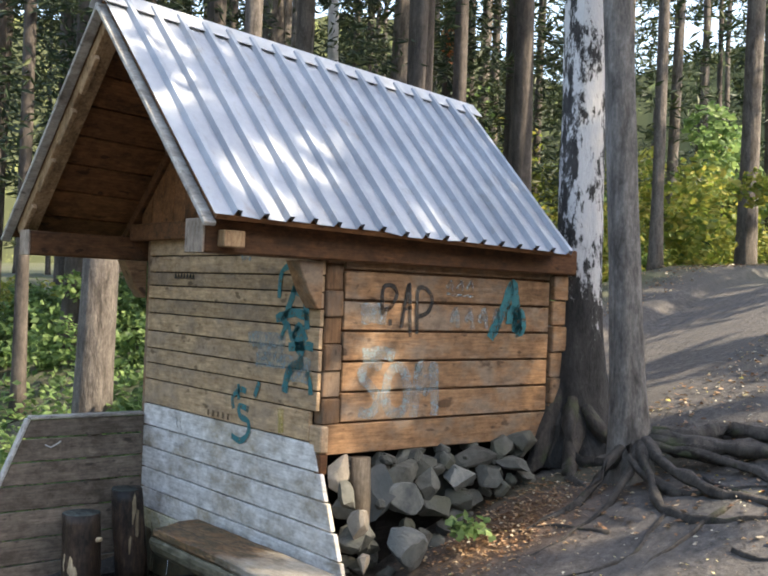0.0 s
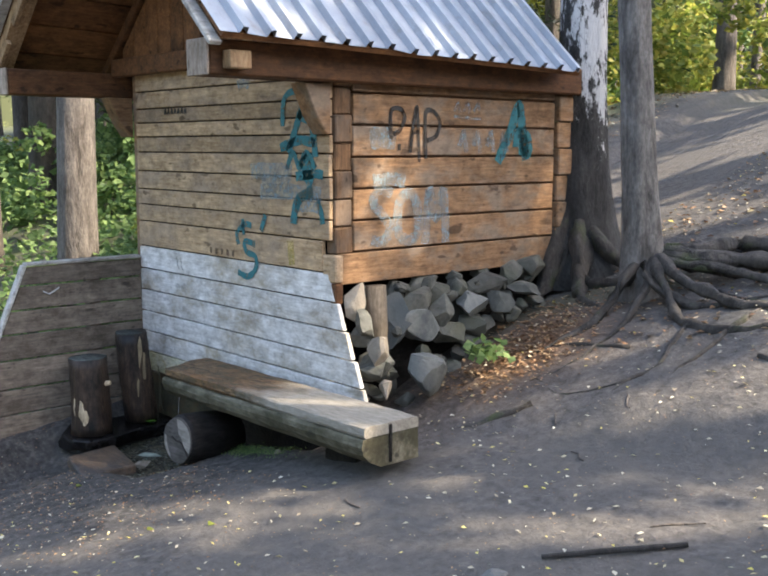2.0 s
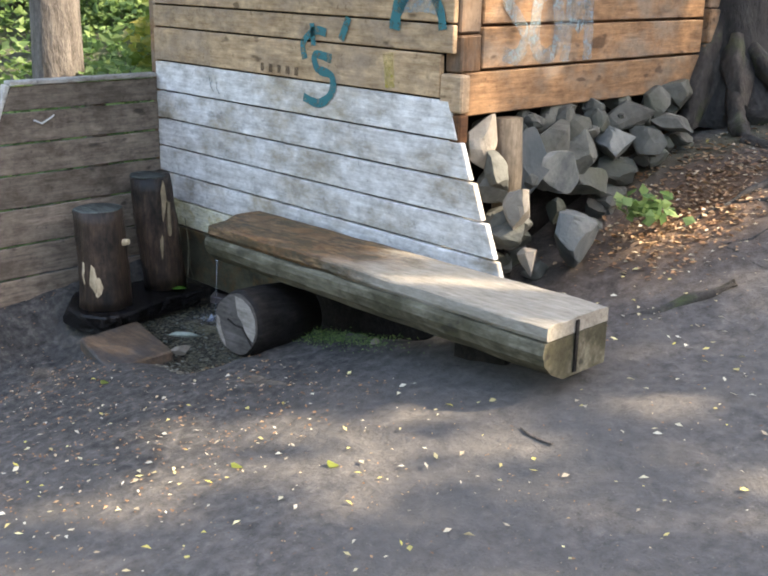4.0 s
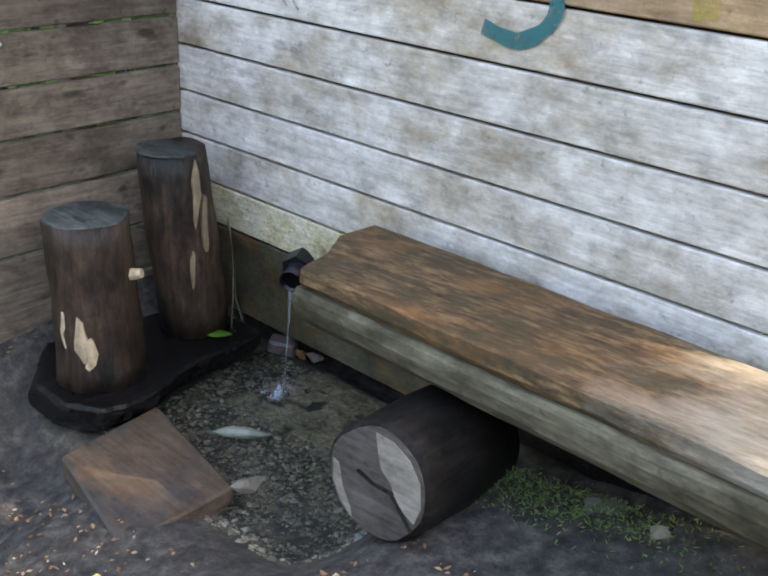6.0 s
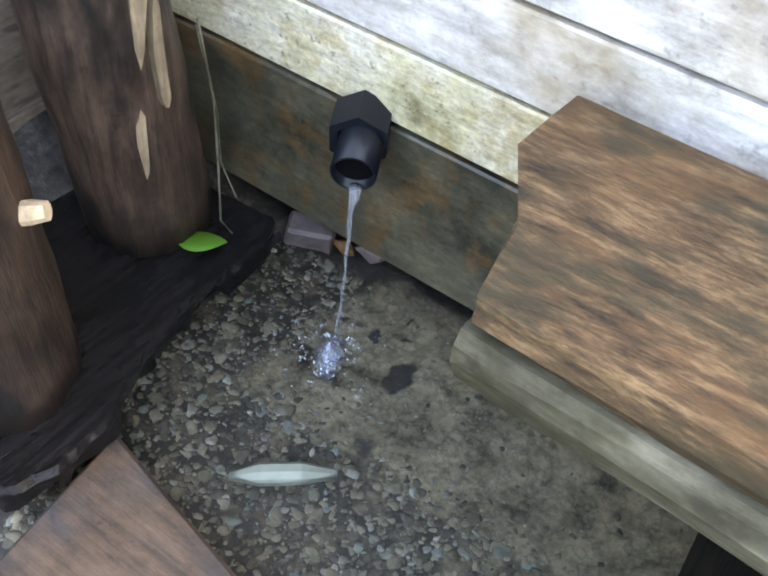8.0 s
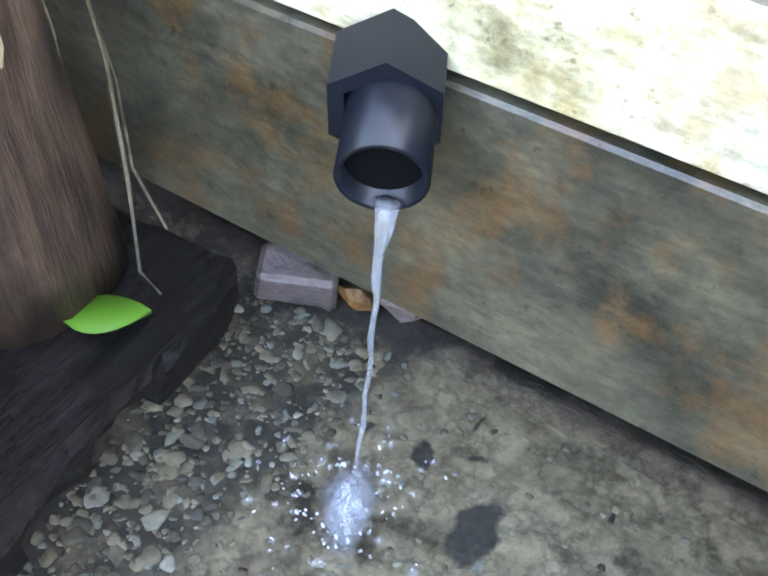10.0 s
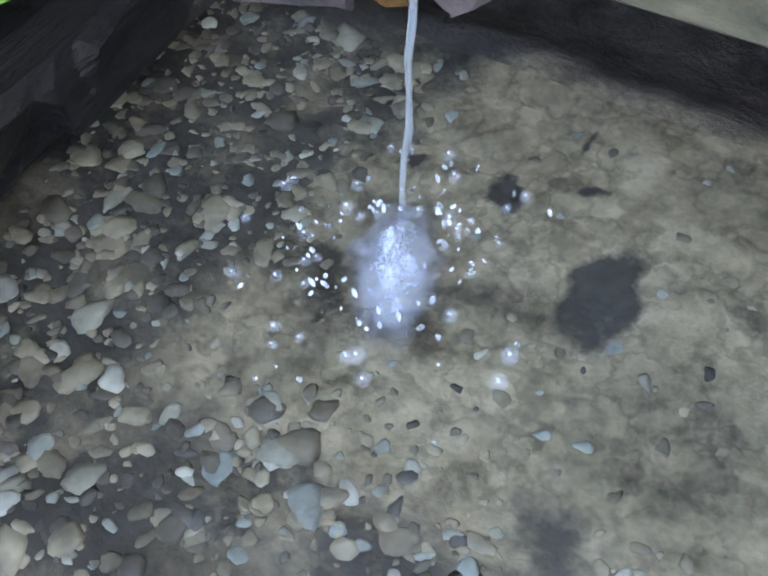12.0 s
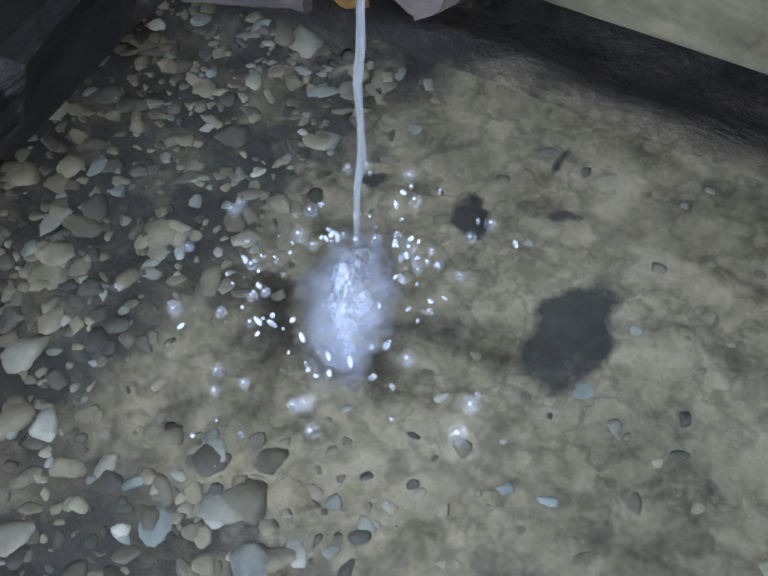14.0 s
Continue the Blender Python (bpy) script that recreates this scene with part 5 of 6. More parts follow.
# ---- foundation stones ----
STONES = (
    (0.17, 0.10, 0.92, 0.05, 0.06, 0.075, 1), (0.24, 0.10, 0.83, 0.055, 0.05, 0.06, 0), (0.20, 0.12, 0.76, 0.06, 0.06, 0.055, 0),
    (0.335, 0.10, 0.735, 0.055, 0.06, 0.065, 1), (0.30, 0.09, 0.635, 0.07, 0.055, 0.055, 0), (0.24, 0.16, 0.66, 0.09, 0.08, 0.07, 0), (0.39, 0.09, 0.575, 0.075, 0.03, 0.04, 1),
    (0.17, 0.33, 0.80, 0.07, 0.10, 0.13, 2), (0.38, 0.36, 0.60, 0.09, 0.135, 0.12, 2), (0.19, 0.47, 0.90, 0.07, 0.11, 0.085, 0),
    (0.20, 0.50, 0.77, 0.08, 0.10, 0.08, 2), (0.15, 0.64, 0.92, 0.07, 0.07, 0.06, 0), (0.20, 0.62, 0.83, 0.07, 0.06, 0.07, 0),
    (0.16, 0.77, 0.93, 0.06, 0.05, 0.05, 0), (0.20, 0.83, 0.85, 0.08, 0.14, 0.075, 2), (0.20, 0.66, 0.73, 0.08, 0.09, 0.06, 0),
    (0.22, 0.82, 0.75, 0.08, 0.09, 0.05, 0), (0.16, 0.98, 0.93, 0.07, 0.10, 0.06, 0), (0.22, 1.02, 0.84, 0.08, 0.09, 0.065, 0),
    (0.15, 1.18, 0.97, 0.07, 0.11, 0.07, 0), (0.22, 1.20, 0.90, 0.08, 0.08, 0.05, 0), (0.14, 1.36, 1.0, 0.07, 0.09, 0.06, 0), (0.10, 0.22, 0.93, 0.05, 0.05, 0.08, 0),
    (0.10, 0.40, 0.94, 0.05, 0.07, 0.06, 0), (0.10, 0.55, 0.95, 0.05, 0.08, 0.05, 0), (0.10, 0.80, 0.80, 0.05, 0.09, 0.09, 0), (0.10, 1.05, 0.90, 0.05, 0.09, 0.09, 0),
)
# the pale kind carries the sun on the corner stones in its colour
KINDS = ((STONE, "rough grey footing stone under the hut"), (STONE_PALE, "footing stone at the hut corner with sunlight in its pale colour"), (STONE_BLUE, "large blue-grey angular footing stone"))
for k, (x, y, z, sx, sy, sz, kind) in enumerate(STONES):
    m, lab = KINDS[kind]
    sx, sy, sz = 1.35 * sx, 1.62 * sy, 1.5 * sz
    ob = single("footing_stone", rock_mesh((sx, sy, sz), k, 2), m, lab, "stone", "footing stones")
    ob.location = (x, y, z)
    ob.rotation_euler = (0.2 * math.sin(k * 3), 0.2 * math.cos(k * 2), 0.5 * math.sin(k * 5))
rng = random.Random(44)
for k in range(64):
    y = rng.uniform(0.08, 1.42)
    low, top_z = height(0.2, y) - 0.02, 0.99
    z = low + (top_z - low) * rng.random()
    x = rng.uniform(0.10, 0.15) + 0.10 * (top_z - z) / (top_z - low)
    s = rng.uniform(0.045, 0.075)
    ob = single("footing_stone", rock_mesh((s, s * rng.uniform(1.0, 1.5), s * rng.uniform(0.8, 1.1)), 200 + k, 1), STONE, "small dark stone packed into the hut footing", "stone", "footing stones")
    ob.location, ob.rotation_euler = (x, y, z), (rng.uniform(-0.4, 0.4), rng.uniform(-0.4, 0.4), rng.uniform(-0.6, 0.6))
single("footing_post", tube([(0.19, 0.215, 0.60), (0.19, 0.215, 0.80), (0.185, 0.212, 0.995)], [0.05, 0.048, 0.047], 16, 0.1), POST, "short grey timber post under the side wall", "post", smooth=True)

# rock, stick and twigs on the path
ob = single("stone", rock_mesh((0.06, 0.14, 0.045), 95), STONE_LIGHT, "flat pale grey stone on the path", "stone")
ob.location, ob.rotation_euler = (1.84, -0.785, height(1.84, -0.785) + 0.012), (0, 0, 0.56)
single("black_stick", tube([(1.86, -0.60, height(1.86, -0.60) + 0.012), (2.00, -0.48, height(2.00, -0.48) + 0.016), (2.17, -0.33, height(2.17, -0.33) + 0.012)], [0.007, 0.009, 0.008], 10, 0.1), BLACK_STICK, "charred black stick lying on the path", "stick")
rng = random.Random(21)
for k in range(34):
    x, y = rng.uniform(0.1, 3.2), rng.uniform(-1.9, 1.6)
    if x < 0.95 and y > -0.5:
        continue
    a, L = rng.uniform(0, 3.14), rng.uniform(0.05, 0.2)
    pts = []
    for i in range(4):
        f = i / 3 - 0.5
        px, py = x + L * f * math.cos(a) + rng.uniform(-0.01, 0.01), y + L * f * math.sin(a) + rng.uniform(-0.01, 0.01)
        pts.append((px, py, height(px, py) + 0.004))
    single("twig", tube(pts, [0.003, 0.004, 0.004, 0.002], 6, 0.1), TWIG, "thin dry twig on the bare soil", "twig", "twigs")


# ---- leaves and plants as clouds of small blades ----
def blades(spots, name, material, up=0.35, aspect=0.5, fold=0.25, seed=1):
    """Spots: rows of x, y, z, size. One folded leaf at each."""
    rng = np.random.default_rng(seed)
    s = np.asarray(spots, float)
    n = len(s)
    d = rng.normal(size=(n, 3))
    d[:, 2] = d[:, 2] * (1 - up) + up * rng.normal(size=n) * 0.3
    d /= np.linalg.norm(d, axis=1)[:, None]
    e = np.cross(d, rng.normal(size=(n, 3)))
    e /= np.linalg.norm(e, axis=1)[:, None]
    g = np.cross(d, e)
    L = s[:, 3:4]
    c = s[:, :3]
    v = np.stack([c - d * L * 0.5, c + e * L * 0.5 * aspect + g * L * fold * 0.4, c + d * L * 0.5, c - e * L * 0.5 * aspect + g * L * fold * 0.4], 1).reshape(-1, 3)
    idx = np.arange(n)[:, None] * 4
    faces = np.concatenate([idx + np.array([0, 1, 2]), idx + np.array([0, 2, 3])])
    return pydata(name, v.tolist(), faces.tolist(), material)


rng = np.random.default_rng(3)


def flat_litter(n, x0, x1, y0, y1, size, name, material, label, seed, keep):
    r = np.random.default_rng(seed)
    verts, faces = [], []
    k = 0
    while k < n:
        x, y = r.uniform(x0, x1), r.uniform(y0, y1)
        if not keep(x, y, r.random()):
            continue
        k += 1
        L = size * r.uniform(0.5, 1.4)
        a = r.uniform(0, 6.28)
        z = height(x, y) + 0.006
        dx, dy = math.cos(a) * L * 0.5, math.sin(a) * L * 0.5
        w = r.uniform(0.35, 0.7)
        b = len(verts)
        verts += [(x - dx, y - dy, z), (x - dy * w, y + dx * w, z + L * r.uniform(0.05, 0.35)), (x + dx, y + dy, z + L * r.uniform(0, 0.3)), (x + dy * w, y - dx * w, z + L * r.uniform(0, 0.25))]
        faces += [(b, b + 1, b + 2), (b, b + 2, b + 3)]
    ob = pydata(name, verts, faces, material)
    return tagged(ob, label, "leaves", kind="stuff")


def open_soil(x, y, u):
    return pool_mask(x, y) < 0.05 and not (-1.7 < x < 0.16 and y > -0.02) and not (-0.85 < x < 0.9 and -0.47 < y < 0.0)


flat_litter(2600, -0.9, 4.2, -2.6, 3.6, 0.019, "fallen_leaves", LITTER, "small pale yellow and whitish fallen leaves on the soil", 4, open_soil)
flat_litter(1100, -2.4, 4.0, 2.0, 8.0, 0.032, "slope_leaves", LITTER, "pale fallen leaves scattered over the rising slope", 14, open_soil)
flat_litter(1500, 0.15, 1.1, 0.4, 1.4, 0.022, "leaf_litter", LITTER_BROWN, "brown and pinkish dry leaf litter beside the footing", 6, lambda x, y, u: u < math.exp(-((x - 0.55) ** 2) / 0.06 - ((y - 0.85) ** 2) / 0.12))
flat_litter(4200, -1.2, 3.6, -2.2, 2.4, 0.008, "soil_crumbs", LITTER_BROWN, "fine brown crumbs and bits of bark on the soil", 7, open_soil)

flat_litter(1300, -1.7, 0.4, -1.7, -0.45, 0.012, "pool_side_bits", LITTER_BROWN, "small brown and pale bits on the wet soil beside the pool", 12, open_soil)
# small green plant by the footing
spots = [(0.50 + rng.normal() * 0.05, 0.60 + rng.normal() * 0.05, 0.66 + abs(rng.normal()) * 0.035, 0.05) for _ in range(70)]
tagged(blades(spots, "small_plant", WEED, 0.8, 0.9), "small pale green plant growing by the footing stones", "plant", kind="stuff")
# grass on the bank under the bench
spots = []
for _ in range(1500):
    x, y = -0.20 + rng.normal() * 0.15, -0.235 + rng.normal() * 0.04
    spots.append((x, y, height(x, y) + abs(rng.normal()) * 0.010, 0.013))
tagged(blades(spots, "bank_grass", WEED, 0.2, 0.3), "short green grass and moss on the bank under the bench", "grass", kind="stuff")

# yellow leaves by the pool
for k, (x, y) in enumerate(((-0.70, -0.86), (0.35, -1.05), (0.62, -0.95))):
    bm = bmesh.new()
    z = height(x, y) + 0.004
    ring = [bm.verts.new((x + 0.017 * math.cos(a) * (1 + 0.3 * math.sin(2 * a + k)), y + 0.013 * math.sin(a), z + 0.004 * math.cos(2 * a))) for a in [0.7 * i for i in range(9)]]
    bm.faces.new(ring)
    ob = single("yellow_leaf", bm, BUSH, "small bright yellow fallen leaf on the soil", "leaf", "yellow leaves")
flat_litter(8000, -2.6, 4.4, 0.9, 8.0, 0.034, "slope_litter", LITTER_BROWN, "brown leaf litter and bark bits on the rising slope", 9, open_soil)
spots = []
g = np.random.default_rng(15)
for _ in range(15000):
    x, y = -2.05 - abs(g.normal()) * 2.2, g.uniform(-1.6, 4.5)
    spots.append((x, y, height(x, y) + abs(g.normal()) * 0.16, 0.075 * g.uniform(0.5, 1.4)))
tagged(blades(spots, "weeds", WEED, 0.6, 0.65, seed=16), "dense low green weeds behind the wing fence", "weeds", kind="stuff")


# ---- trees by the hut ----
def trunk_mesh(base, top, r0, r1, flare, seed, sides=26, rings=26, rough=0.16):
    pts, rad = [], []
    b, t = Vector(base), Vector(top)
    for k in range(rings):
        f = (k / (rings - 1)) ** 1.6
        p = b.lerp(t, f)
        p += Vector((noise.noise(Vector((f * 5, seed, 0))), noise.noise(Vector((f * 5, seed, 9))), 0)) * 0.05 * (1 - abs(2 * f - 1))
        h = (p - b).length
        pts.append(p)
        rad.append(r0 + (r1 - r0) * f + flare * math.exp(-h / 0.28))
    return tube(pts, rad, sides, rough, 0.03, phase=seed)


def root_mesh(start, heading, length, r, seed, drop=0.0, lift=0.6):
    rng = random.Random(seed)
    x, y = start
    a = heading
    pts, rad = [], []
    n = max(6, int(length / 0.07))
    for k in range(n + 1):
        f = k / n
        z = height(x, y) + r * (lift - 1.1 * f) + drop * max(0, 1 - f * 3.5)
        pts.append((x, y, z))
        rad.append(max(0.006, r * (1 - 0.8 * f) * (1 + 0.32 * rng.uniform(-1, 1))))
        a += rng.uniform(-0.45, 0.45)
        x += math.cos(a) * length / n
        y += math.sin(a) * length / n
    return tube(pts, rad, 12, 0.5, 0.08, phase=seed)


birch = thing("birch_tree", "old birch with rough white-patched bark and dark root flare", "tree", (0.14, 1.79, 0.95))
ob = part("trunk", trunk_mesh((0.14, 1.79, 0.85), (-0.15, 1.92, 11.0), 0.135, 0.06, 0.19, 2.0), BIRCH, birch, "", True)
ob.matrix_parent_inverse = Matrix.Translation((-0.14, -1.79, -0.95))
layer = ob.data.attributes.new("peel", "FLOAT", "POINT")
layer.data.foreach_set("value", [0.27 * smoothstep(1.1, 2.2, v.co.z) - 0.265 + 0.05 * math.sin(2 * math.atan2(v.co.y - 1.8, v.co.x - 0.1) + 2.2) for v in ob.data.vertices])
for k, (hd, L, r, dp) in enumerate(((-2.0, 0.75, 0.07, 0.30), (-1.45, 0.6, 0.055, 0.26), (-2.5, 0.5, 0.065, 0.30), (-1.0, 0.7, 0.05, 0.2), (-1.75, 0.9, 0.045, 0.36), (-1.2, 0.8, 0.04, 0.30), (-0.6, 0.8, 0.04, 0.24))):
    ob = part("root", root_mesh((0.16 + 0.13 * math.cos(hd), 1.78 + 0.13 * math.sin(hd)), hd, L, r, 30 + k, dp), ROOT, birch, "", True)
    ob.matrix_parent_inverse = Matrix.Translation((-0.14, -1.79, -0.95))

spruce = thing("spruce_tree", "slender grey spruce with mossy spreading surface roots", "tree", (0.78, 1.45, 0.9))
ob = part("trunk", trunk_mesh((0.81, 1.42, 0.80), (0.0, 1.34, 12.0), 0.080, 0.05, 0.065, 7.0), BARK_GREY, spruce, "", True)
SPOFF = Matrix.Translation((-0.78, -1.45, -0.9))
ob.matrix_parent_inverse = SPOFF
HEADS = ((0.15, 2.2, 0.034), (0.45, 2.4, 0.036), (-0.15, 1.9, 0.03), (-0.55, 1.5, 0.028), (-1.0, 1.2, 0.025), (-1.5, 0.8, 0.028), (0.8, 2.6, 0.04), (1.2, 1.8, 0.035), (-0.3, 2.2, 0.022), (0.3, 1.6, 0.02), (-0.75, 1.0, 0.018), (0.0, 1.3, 0.018), (0.6, 1.6, 0.022))
for k, (hd, L, r) in enumerate(HEADS):
    ob = part("root", root_mesh((0.81 + 0.09 * math.cos(hd), 1.42 + 0.09 * math.sin(hd)), hd, L, r, 60 + k, 0.16), ROOT, spruce, "", True)
    ob.matrix_parent_inverse = SPOFF
# fine surface roots over the path
for k, (x, y, hd, L, r) in enumerate(((1.25, 1.15, -1.1, 0.9, 0.014), (1.5, 1.2, -1.3, 0.8, 0.016), (1.75, 1.35, -0.9, 1.0, 0.02), (1.3, 0.7, -2.2, 0.6, 0.010), (1.1, 0.9, -2.7, 0.7, 0.012), (1.9, 1.1, -0.4, 1.0, 0.02), (0.95, 0.42, -2.6, 0.5, 0.018), (2.1, 1.5, -0.2, 1.3, 0.022), (1.6, 1.9, 0.2, 1.2, 0.018), (1.4, 1.7, -0.3, 1.1, 0.014), (2.3, 2.0, -0.1, 1.4, 0.016), (1.7, 0.9, -0.2, 0.9, 0.011), (1.2, 1.45, -0.6, 0.8, 0.012))):
    ob = part("surface_root", root_mesh((x, y), hd, L, r, 90 + k, 0.0, 0.25), ROOT, spruce, "", True)
    ob.matrix_parent_inverse = SPOFF


# ---- the forest ----
def trunk_only(bm_seed, at, r, hgt, lean):
    b = Vector((at[0], at[1], height(at[0], at[1]) - 0.1))
    return trunk_mesh(b, b + Vector((lean[0], lean[1], hgt)), r, r * 0.45, r * 0.5, bm_seed, 14, 12, 0.12)


# gaps cut into the crowns to set sun patches: a place on the hut or the ground, and the gap's radius
SUN_GAPS = [(Vector(p), r) for p, r in (((0.14, 0.20, 1.06), 0.13), ((0.14, 1.40, 1.12), 0.11), ((0.14, 1.50, 1.45), 0.12), ((-5.0, 2.2, 0.4), 0.9), ((-4.6, -0.4, 0.4), 0.9), ((-6.5, 0.6, 0.5), 1.1), ((-6.4, 3.0, 0.5), 1.0), ((0.30, 0.10, 0.80), 0.18), ((0.45, -0.38, 0.57), 0.19), ((0.34, -1.55, 0.13), 0.17), ((0.16, -1.30, 0.13), 0.14), ((-0.02, -1.0, 0.15), 0.14), ((0.7, 0.75, 0.7), 0.18))]


def in_sun_gap(p):
    q = Vector(p)
    return any(((q - g) - SUN_FROM * (q - g).dot(SUN_FROM)).length < r for g, r in SUN_GAPS)


def crown_spots(at, base, z0, z1, spread, n, size, seed, droop=0.25):
    """Blade spots along drooping branches round a trunk."""
    rng = np.random.default_rng(seed)
    out = []
    boughs = max(10, n // 60)
    for _ in range(boughs):
        f = rng.uniform(0, 1)
        z = base + z0 + (z1 - z0) * f
        a = rng.uniform(0, 6.28)
        L = spread * (1.05 - 0.75 * f) * rng.uniform(0.6, 1.1)
        for _ in range(n // boughs):
            t = rng.uniform(0.12, 1) ** 0.8
            w = 0.16 * L * t
            spot = (at[0] + math.cos(a) * L * t + rng.normal() * w * 0.6, at[1] + math.sin(a) * L * t + rng.normal() * w * 0.6, z - droop * L * t * t + rng.normal() * 0.10, size * rng.uniform(0.6, 1.4))
            if not in_sun_gap(spot[:3]):
                out.append(spot)
    return out


def forest_tree(name, label, at, r, hgt, lean, bark_m, crown, crown_m, seed):
    z = height(at[0], at[1])
    th = thing(name, label, "tree", (at[0], at[1], z), "forest trees")
    off = Matrix.Translation((-at[0], -at[1], -z))
    ob = part("trunk", trunk_only(seed, at, r, hgt, lean), bark_m, th, "", True)
    ob.matrix_parent_inverse = off
    if crown:
        z0, z1, spread, n, size = crown
        cx = blades(crown_spots(at, z, z0, z1, spread, n, size, seed), "crown", crown_m, 0.5, 0.22 if crown_m is NEEDLE else 0.45, seed=seed)
        cx.parent = th
        cx.matrix_parent_inverse = off
    return th


SPR, BIR = "dark-barked forest spruce with dead lower boughs", "pale slender young birch among the spruces"
# trunks that stand clear in view
forest_tree("spruce_tree", "grey forest spruce behind the wing fence", (-3.45, 0.42), 0.14, 14, (0.1, 0.2), BARK, (5.0, 12, 1.6, 700, 0.18), NEEDLE, 101)
forest_tree("spruce_tree", SPR, (-2.6, 6.2), 0.065, 14, (-0.1, 0.1), BARK, (2.8, 10, 1.5, 900, 0.16), NEEDLE, 102)
forest_tree("spruce_tree", SPR, (-2.9, 8.4), 0.12, 16, (0.0, 0.1), BARK, (3.4, 12, 2.0, 1200, 0.2), NEEDLE, 103)
forest_tree("spruce_tree", SPR, (-6.3, 6.5), 0.12, 15, (0.1, 0.0), BARK_FAR, (2.0, 11, 1.8, 1200, 0.18), NEEDLE, 104)
forest_tree("spruce_tree", SPR, (-5.0, 3.25), 0.11, 15, (-0.1, 0.1), BARK, (4.0, 11, 1.7, 900, 0.18), NEEDLE, 105)
forest_tree("birch_tree", BIR, (-5.35, 4.05), 0.075, 13, (-1.4, 0.3), BIRCH_THIN, (5.0, 11, 1.5, 700, 0.12), CANOPY, 106)
forest_tree("spruce_tree", SPR, (-4.4, 5.85), 0.10, 15, (0.3, 0.1), BARK, (2.6, 11, 1.6, 1000, 0.18), NEEDLE, 107)
forest_tree("spruce_tree", SPR, (-7.0, 1.7), 0.16, 16, (0.1, 0.0), BARK_FAR, (2.5, 12, 2.2, 1500, 0.2), NEEDLE, 108)
forest_tree("spruce_tree", SPR, (-7.4, 0.9), 0.07, 12, (0.1, 0.1), BARK_FAR, (1.5, 9, 1.4, 1100, 0.16), NEEDLE, 109)
rng = np.random.default_rng(77)
k = 0
while k < 105:
    d, a = rng.uniform(9, 30), rng.uniform(0.90, 1.75)
    x, y = 3.9 + d * math.cos(a + 1.1) , -2.7 + d * math.sin(a + 1.1) * 0.98
    bearing = math.degrees(math.atan2(y + 2.7, x - 3.9))
    if x > 6 or (abs(x) < 3.5 and y < 4) or (108 < bearing < 131 and d < 14):
        continue
    far = d > 17
    forest_tree("spruce_tree", SPR, (x, y), rng.uniform(0.05, 0.15), rng.uniform(12, 19), (rng.uniform(-0.5, 0.5), rng.uniform(-0.4, 0.4)), BARK_FAR if rng.random() < 0.6 else BARK, (rng.uniform(0.8, 3.2), 12, rng.uniform(1.3, 2.4), 1300 if far else 2200, 0.20 if far else 0.14), NEEDLE, 200 + k)
    k += 1
# unseen trees added on the sunny side, behind the walker, whose crowns dapple the light
for k, (x, y, z0, sp, n) in enumerate(((5.4, 2.4, 5.5, 2.3, 1300), (6.6, 5.0, 5.5, 2.5, 1400), (7.8, 2.4, 6.0, 2.4, 1300), (8.2, 6.6, 6.0, 2.8, 1500), (6.2, -0.6, 6, 2.4, 1300), (9.8, 4.0, 6, 2.6, 1300), (8.4, -3.2, 5, 2.6, 1300), (3.6, 5.6, 5, 2.2, 1300), (4.2, 3.1, 3.4, 1.5, 600), (5.2, 4.0, 4.6, 1.8, 550), (-6.5, -6.5, 4, 2.6, 1200), (2.5, -11.5, 4, 2.8, 1200), (3.4, 8.0, 3.0, 2.6, 1500), (2.6, 10.2, 2.6, 2.8, 1500), (5.4, 9.6, 4, 2.8, 1300), (2.4, 6.9, 3.6, 2.0, 1100))):
    forest_tree("birch_tree" if k % 2 else "spruce_tree", "unseen tall leafy birch added to shade the clearing" if k % 2 else "unseen tall spruce added to shade the clearing", (x, y), 0.16, 15, (0.2, 0.1), BIRCH_THIN if k % 2 else BARK, (z0, 13, sp, int(n * (0.55 if k in (7, 8, 9) else 1.1)), 0.34), CANOPY if k % 2 else NEEDLE, 300 + k)

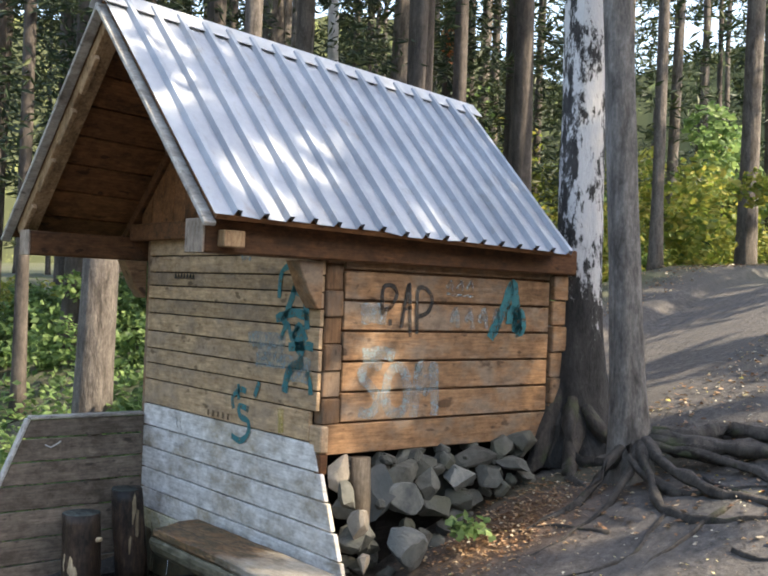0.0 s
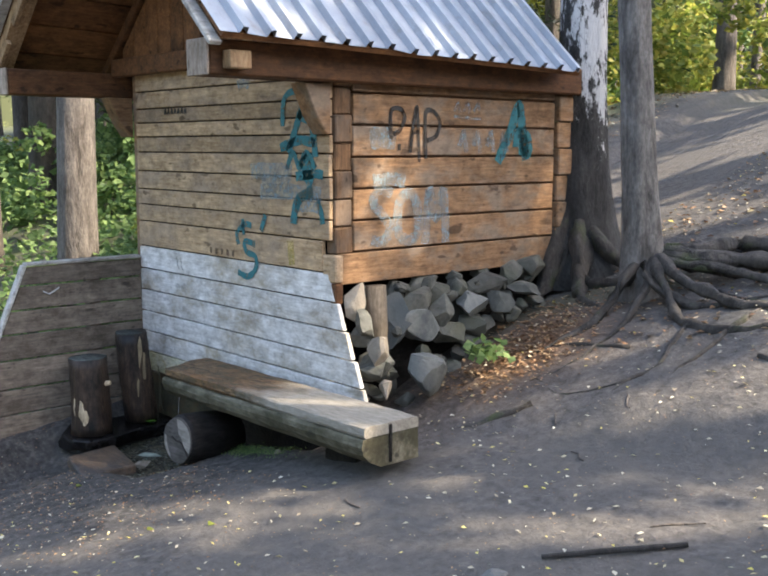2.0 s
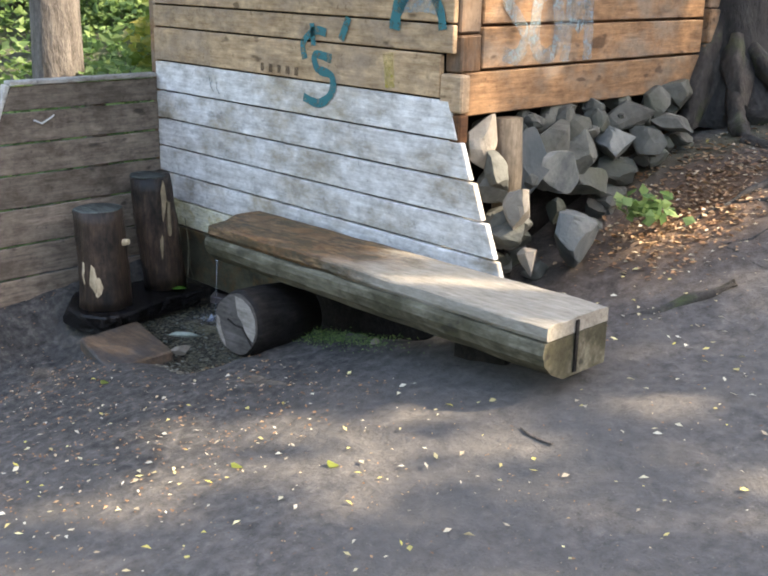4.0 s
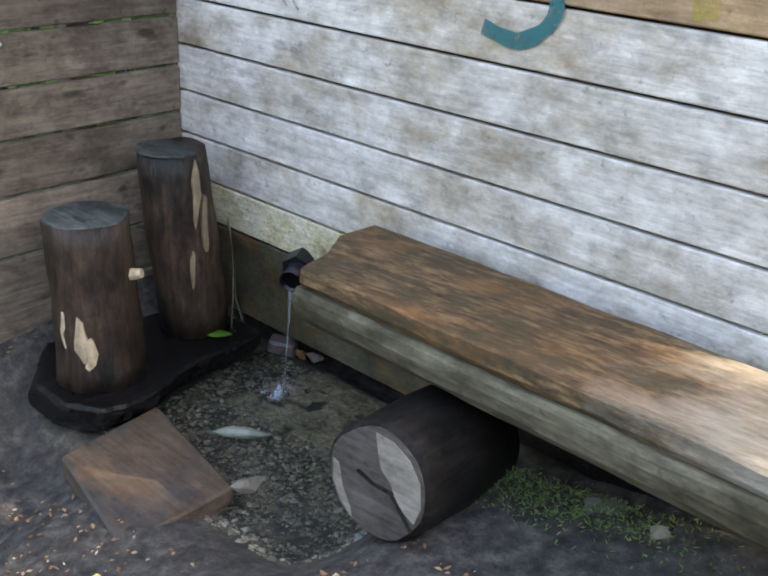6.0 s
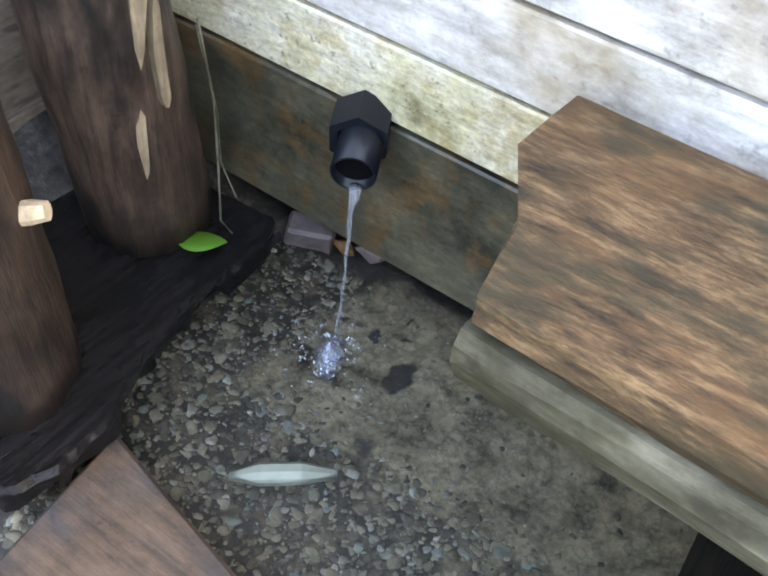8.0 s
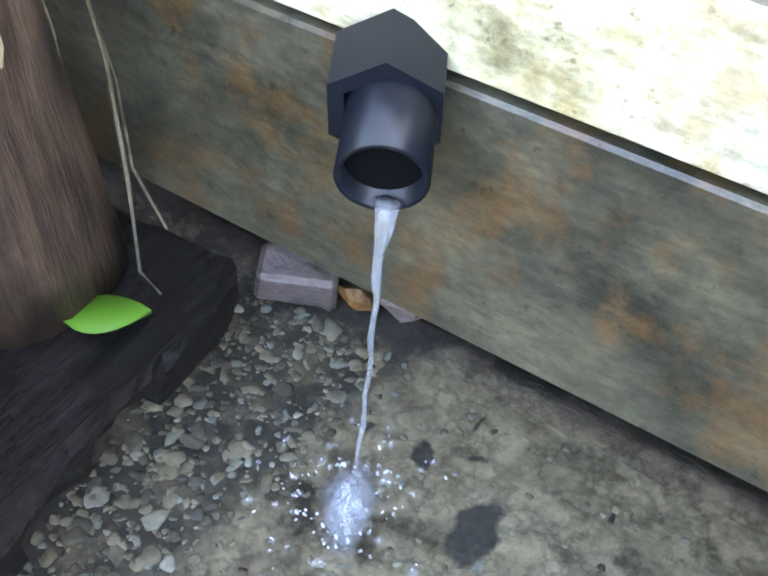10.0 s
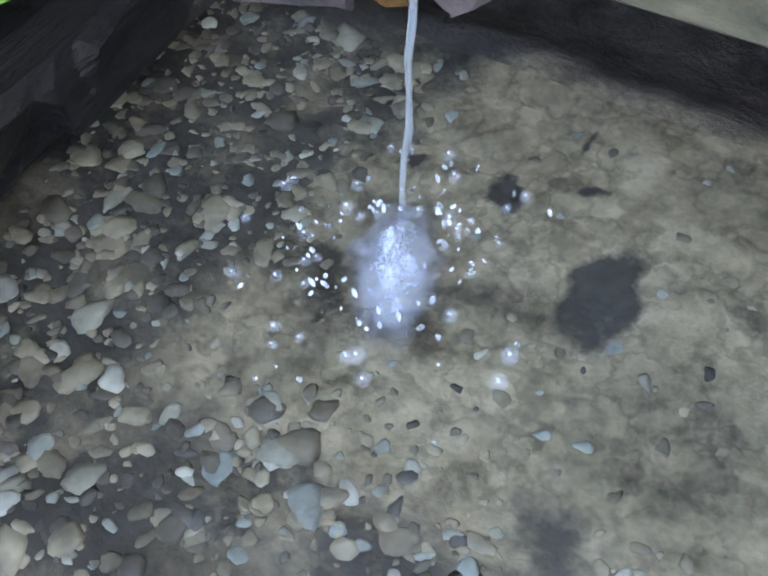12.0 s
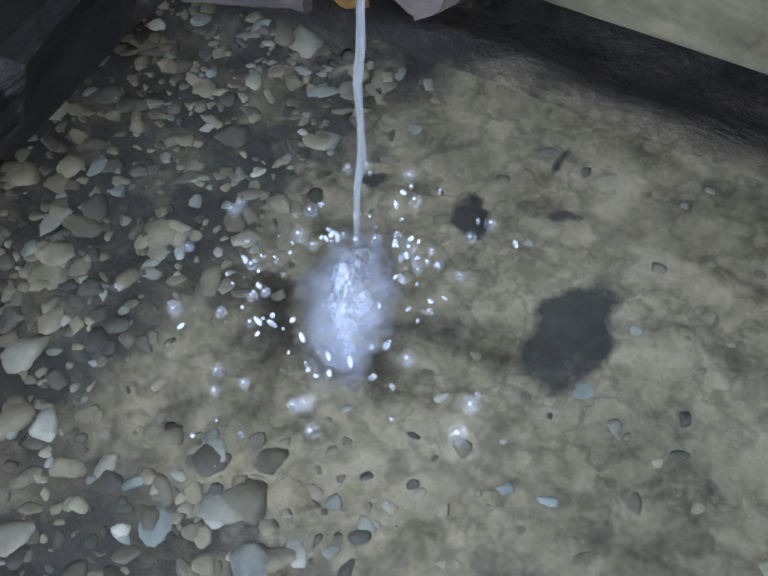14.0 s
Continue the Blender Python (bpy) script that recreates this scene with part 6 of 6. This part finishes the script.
# undergrowth: sunlit bushes and weeds
def bush(at, r, h, n, size, material, label, seed):
    g = np.random.default_rng(seed)
    z = height(*at)
    spots = []
    lumps = [(g.normal() * r * 0.5, g.normal() * r * 0.5, g.uniform(0.2, 1.0) * h, r * g.uniform(0.25, 0.5)) for _ in range(9)]
    for i in range(n):
        lx, ly, lz, lr = lumps[i % len(lumps)]
        v = g.normal(size=3)
        v *= lr * g.uniform(0.6, 1.0) / np.linalg.norm(v)
        spots.append((at[0] + lx + v[0], at[1] + ly + v[1], max(z + 0.03, z + lz + v[2]), size * g.uniform(0.6, 1.5)))
    return tagged(blades(spots, "bush", material, 0.6, 0.7, seed=seed), label, "bush", "undergrowth")


for k, (x, y, r, h) in enumerate(((-2.7, 7.3, 0.8, 1.0), (-1.5, 8.3, 0.9, 1.0), (-3.6, 9.5, 1.0, 1.6), (-0.6, 9.5, 1.0, 1.1), (-4.6, 8.0, 0.7, 1.0), (0.8, 10.5, 1.0, 1.2), (-2.2, 11.0, 1.1, 1.6))):
    bush((x, y), r, h, 1700, 0.085, BUSH, "sunlit yellow-green bush among the trunks", 400 + k)
for k in range(34):
    g = np.random.default_rng(600 + k)
    x, y = g.uniform(-9.0, -3.0), g.uniform(-1.5, 4.5)
    if x > -4 and y > 3:
        continue
    bush((x, y), g.uniform(0.45, 0.8), g.uniform(0.35, 0.8), 950, 0.075, WEED if k % 4 else BUSH, "lush green weeds beyond the wing fence" if k % 4 else "yellowing green weeds beyond the wing fence", 600 + k)
for k in range(30):
    g = np.random.default_rng(700 + k)
    bush((g.uniform(-14, -3), g.uniform(6, 16)), g.uniform(0.7, 1.3), g.uniform(1.0, 3.4), 1300, 0.13, BUSH if k % 3 else WEED, "yellow-green young trees between the trunks", 700 + k)
# broken bough with dry orange needles
spots = [(-6.05 + rng.normal() * 0.05, 6.3 + rng.normal() * 0.05, 5.1 + rng.normal() * 0.16, 0.10) for _ in range(90)]
tagged(blades(spots, "dry_bough", ORANGE, 0.2, 0.3), "hanging bough of dry orange needles on a trunk", "bough")

# the woods far off, all round
verts, faces = [], []
n = 72
for k in range(n):
    a = 2 * math.pi * k / n
    for z in (-3, 14 + 3.5 * noise.noise(Vector((math.cos(a) * 4, math.sin(a) * 4, 0)))):
        verts.append((46 * math.cos(a), 46 * math.sin(a), z))
for k in range(n):
    a, b = 2 * k, 2 * ((k + 1) % n)
    faces.append((a, b, b + 1, a + 1))
tagged(pydata("backdrop", verts, faces, FAR_WOODS), "dark distant woods between the trunks", "woods", kind="structure")
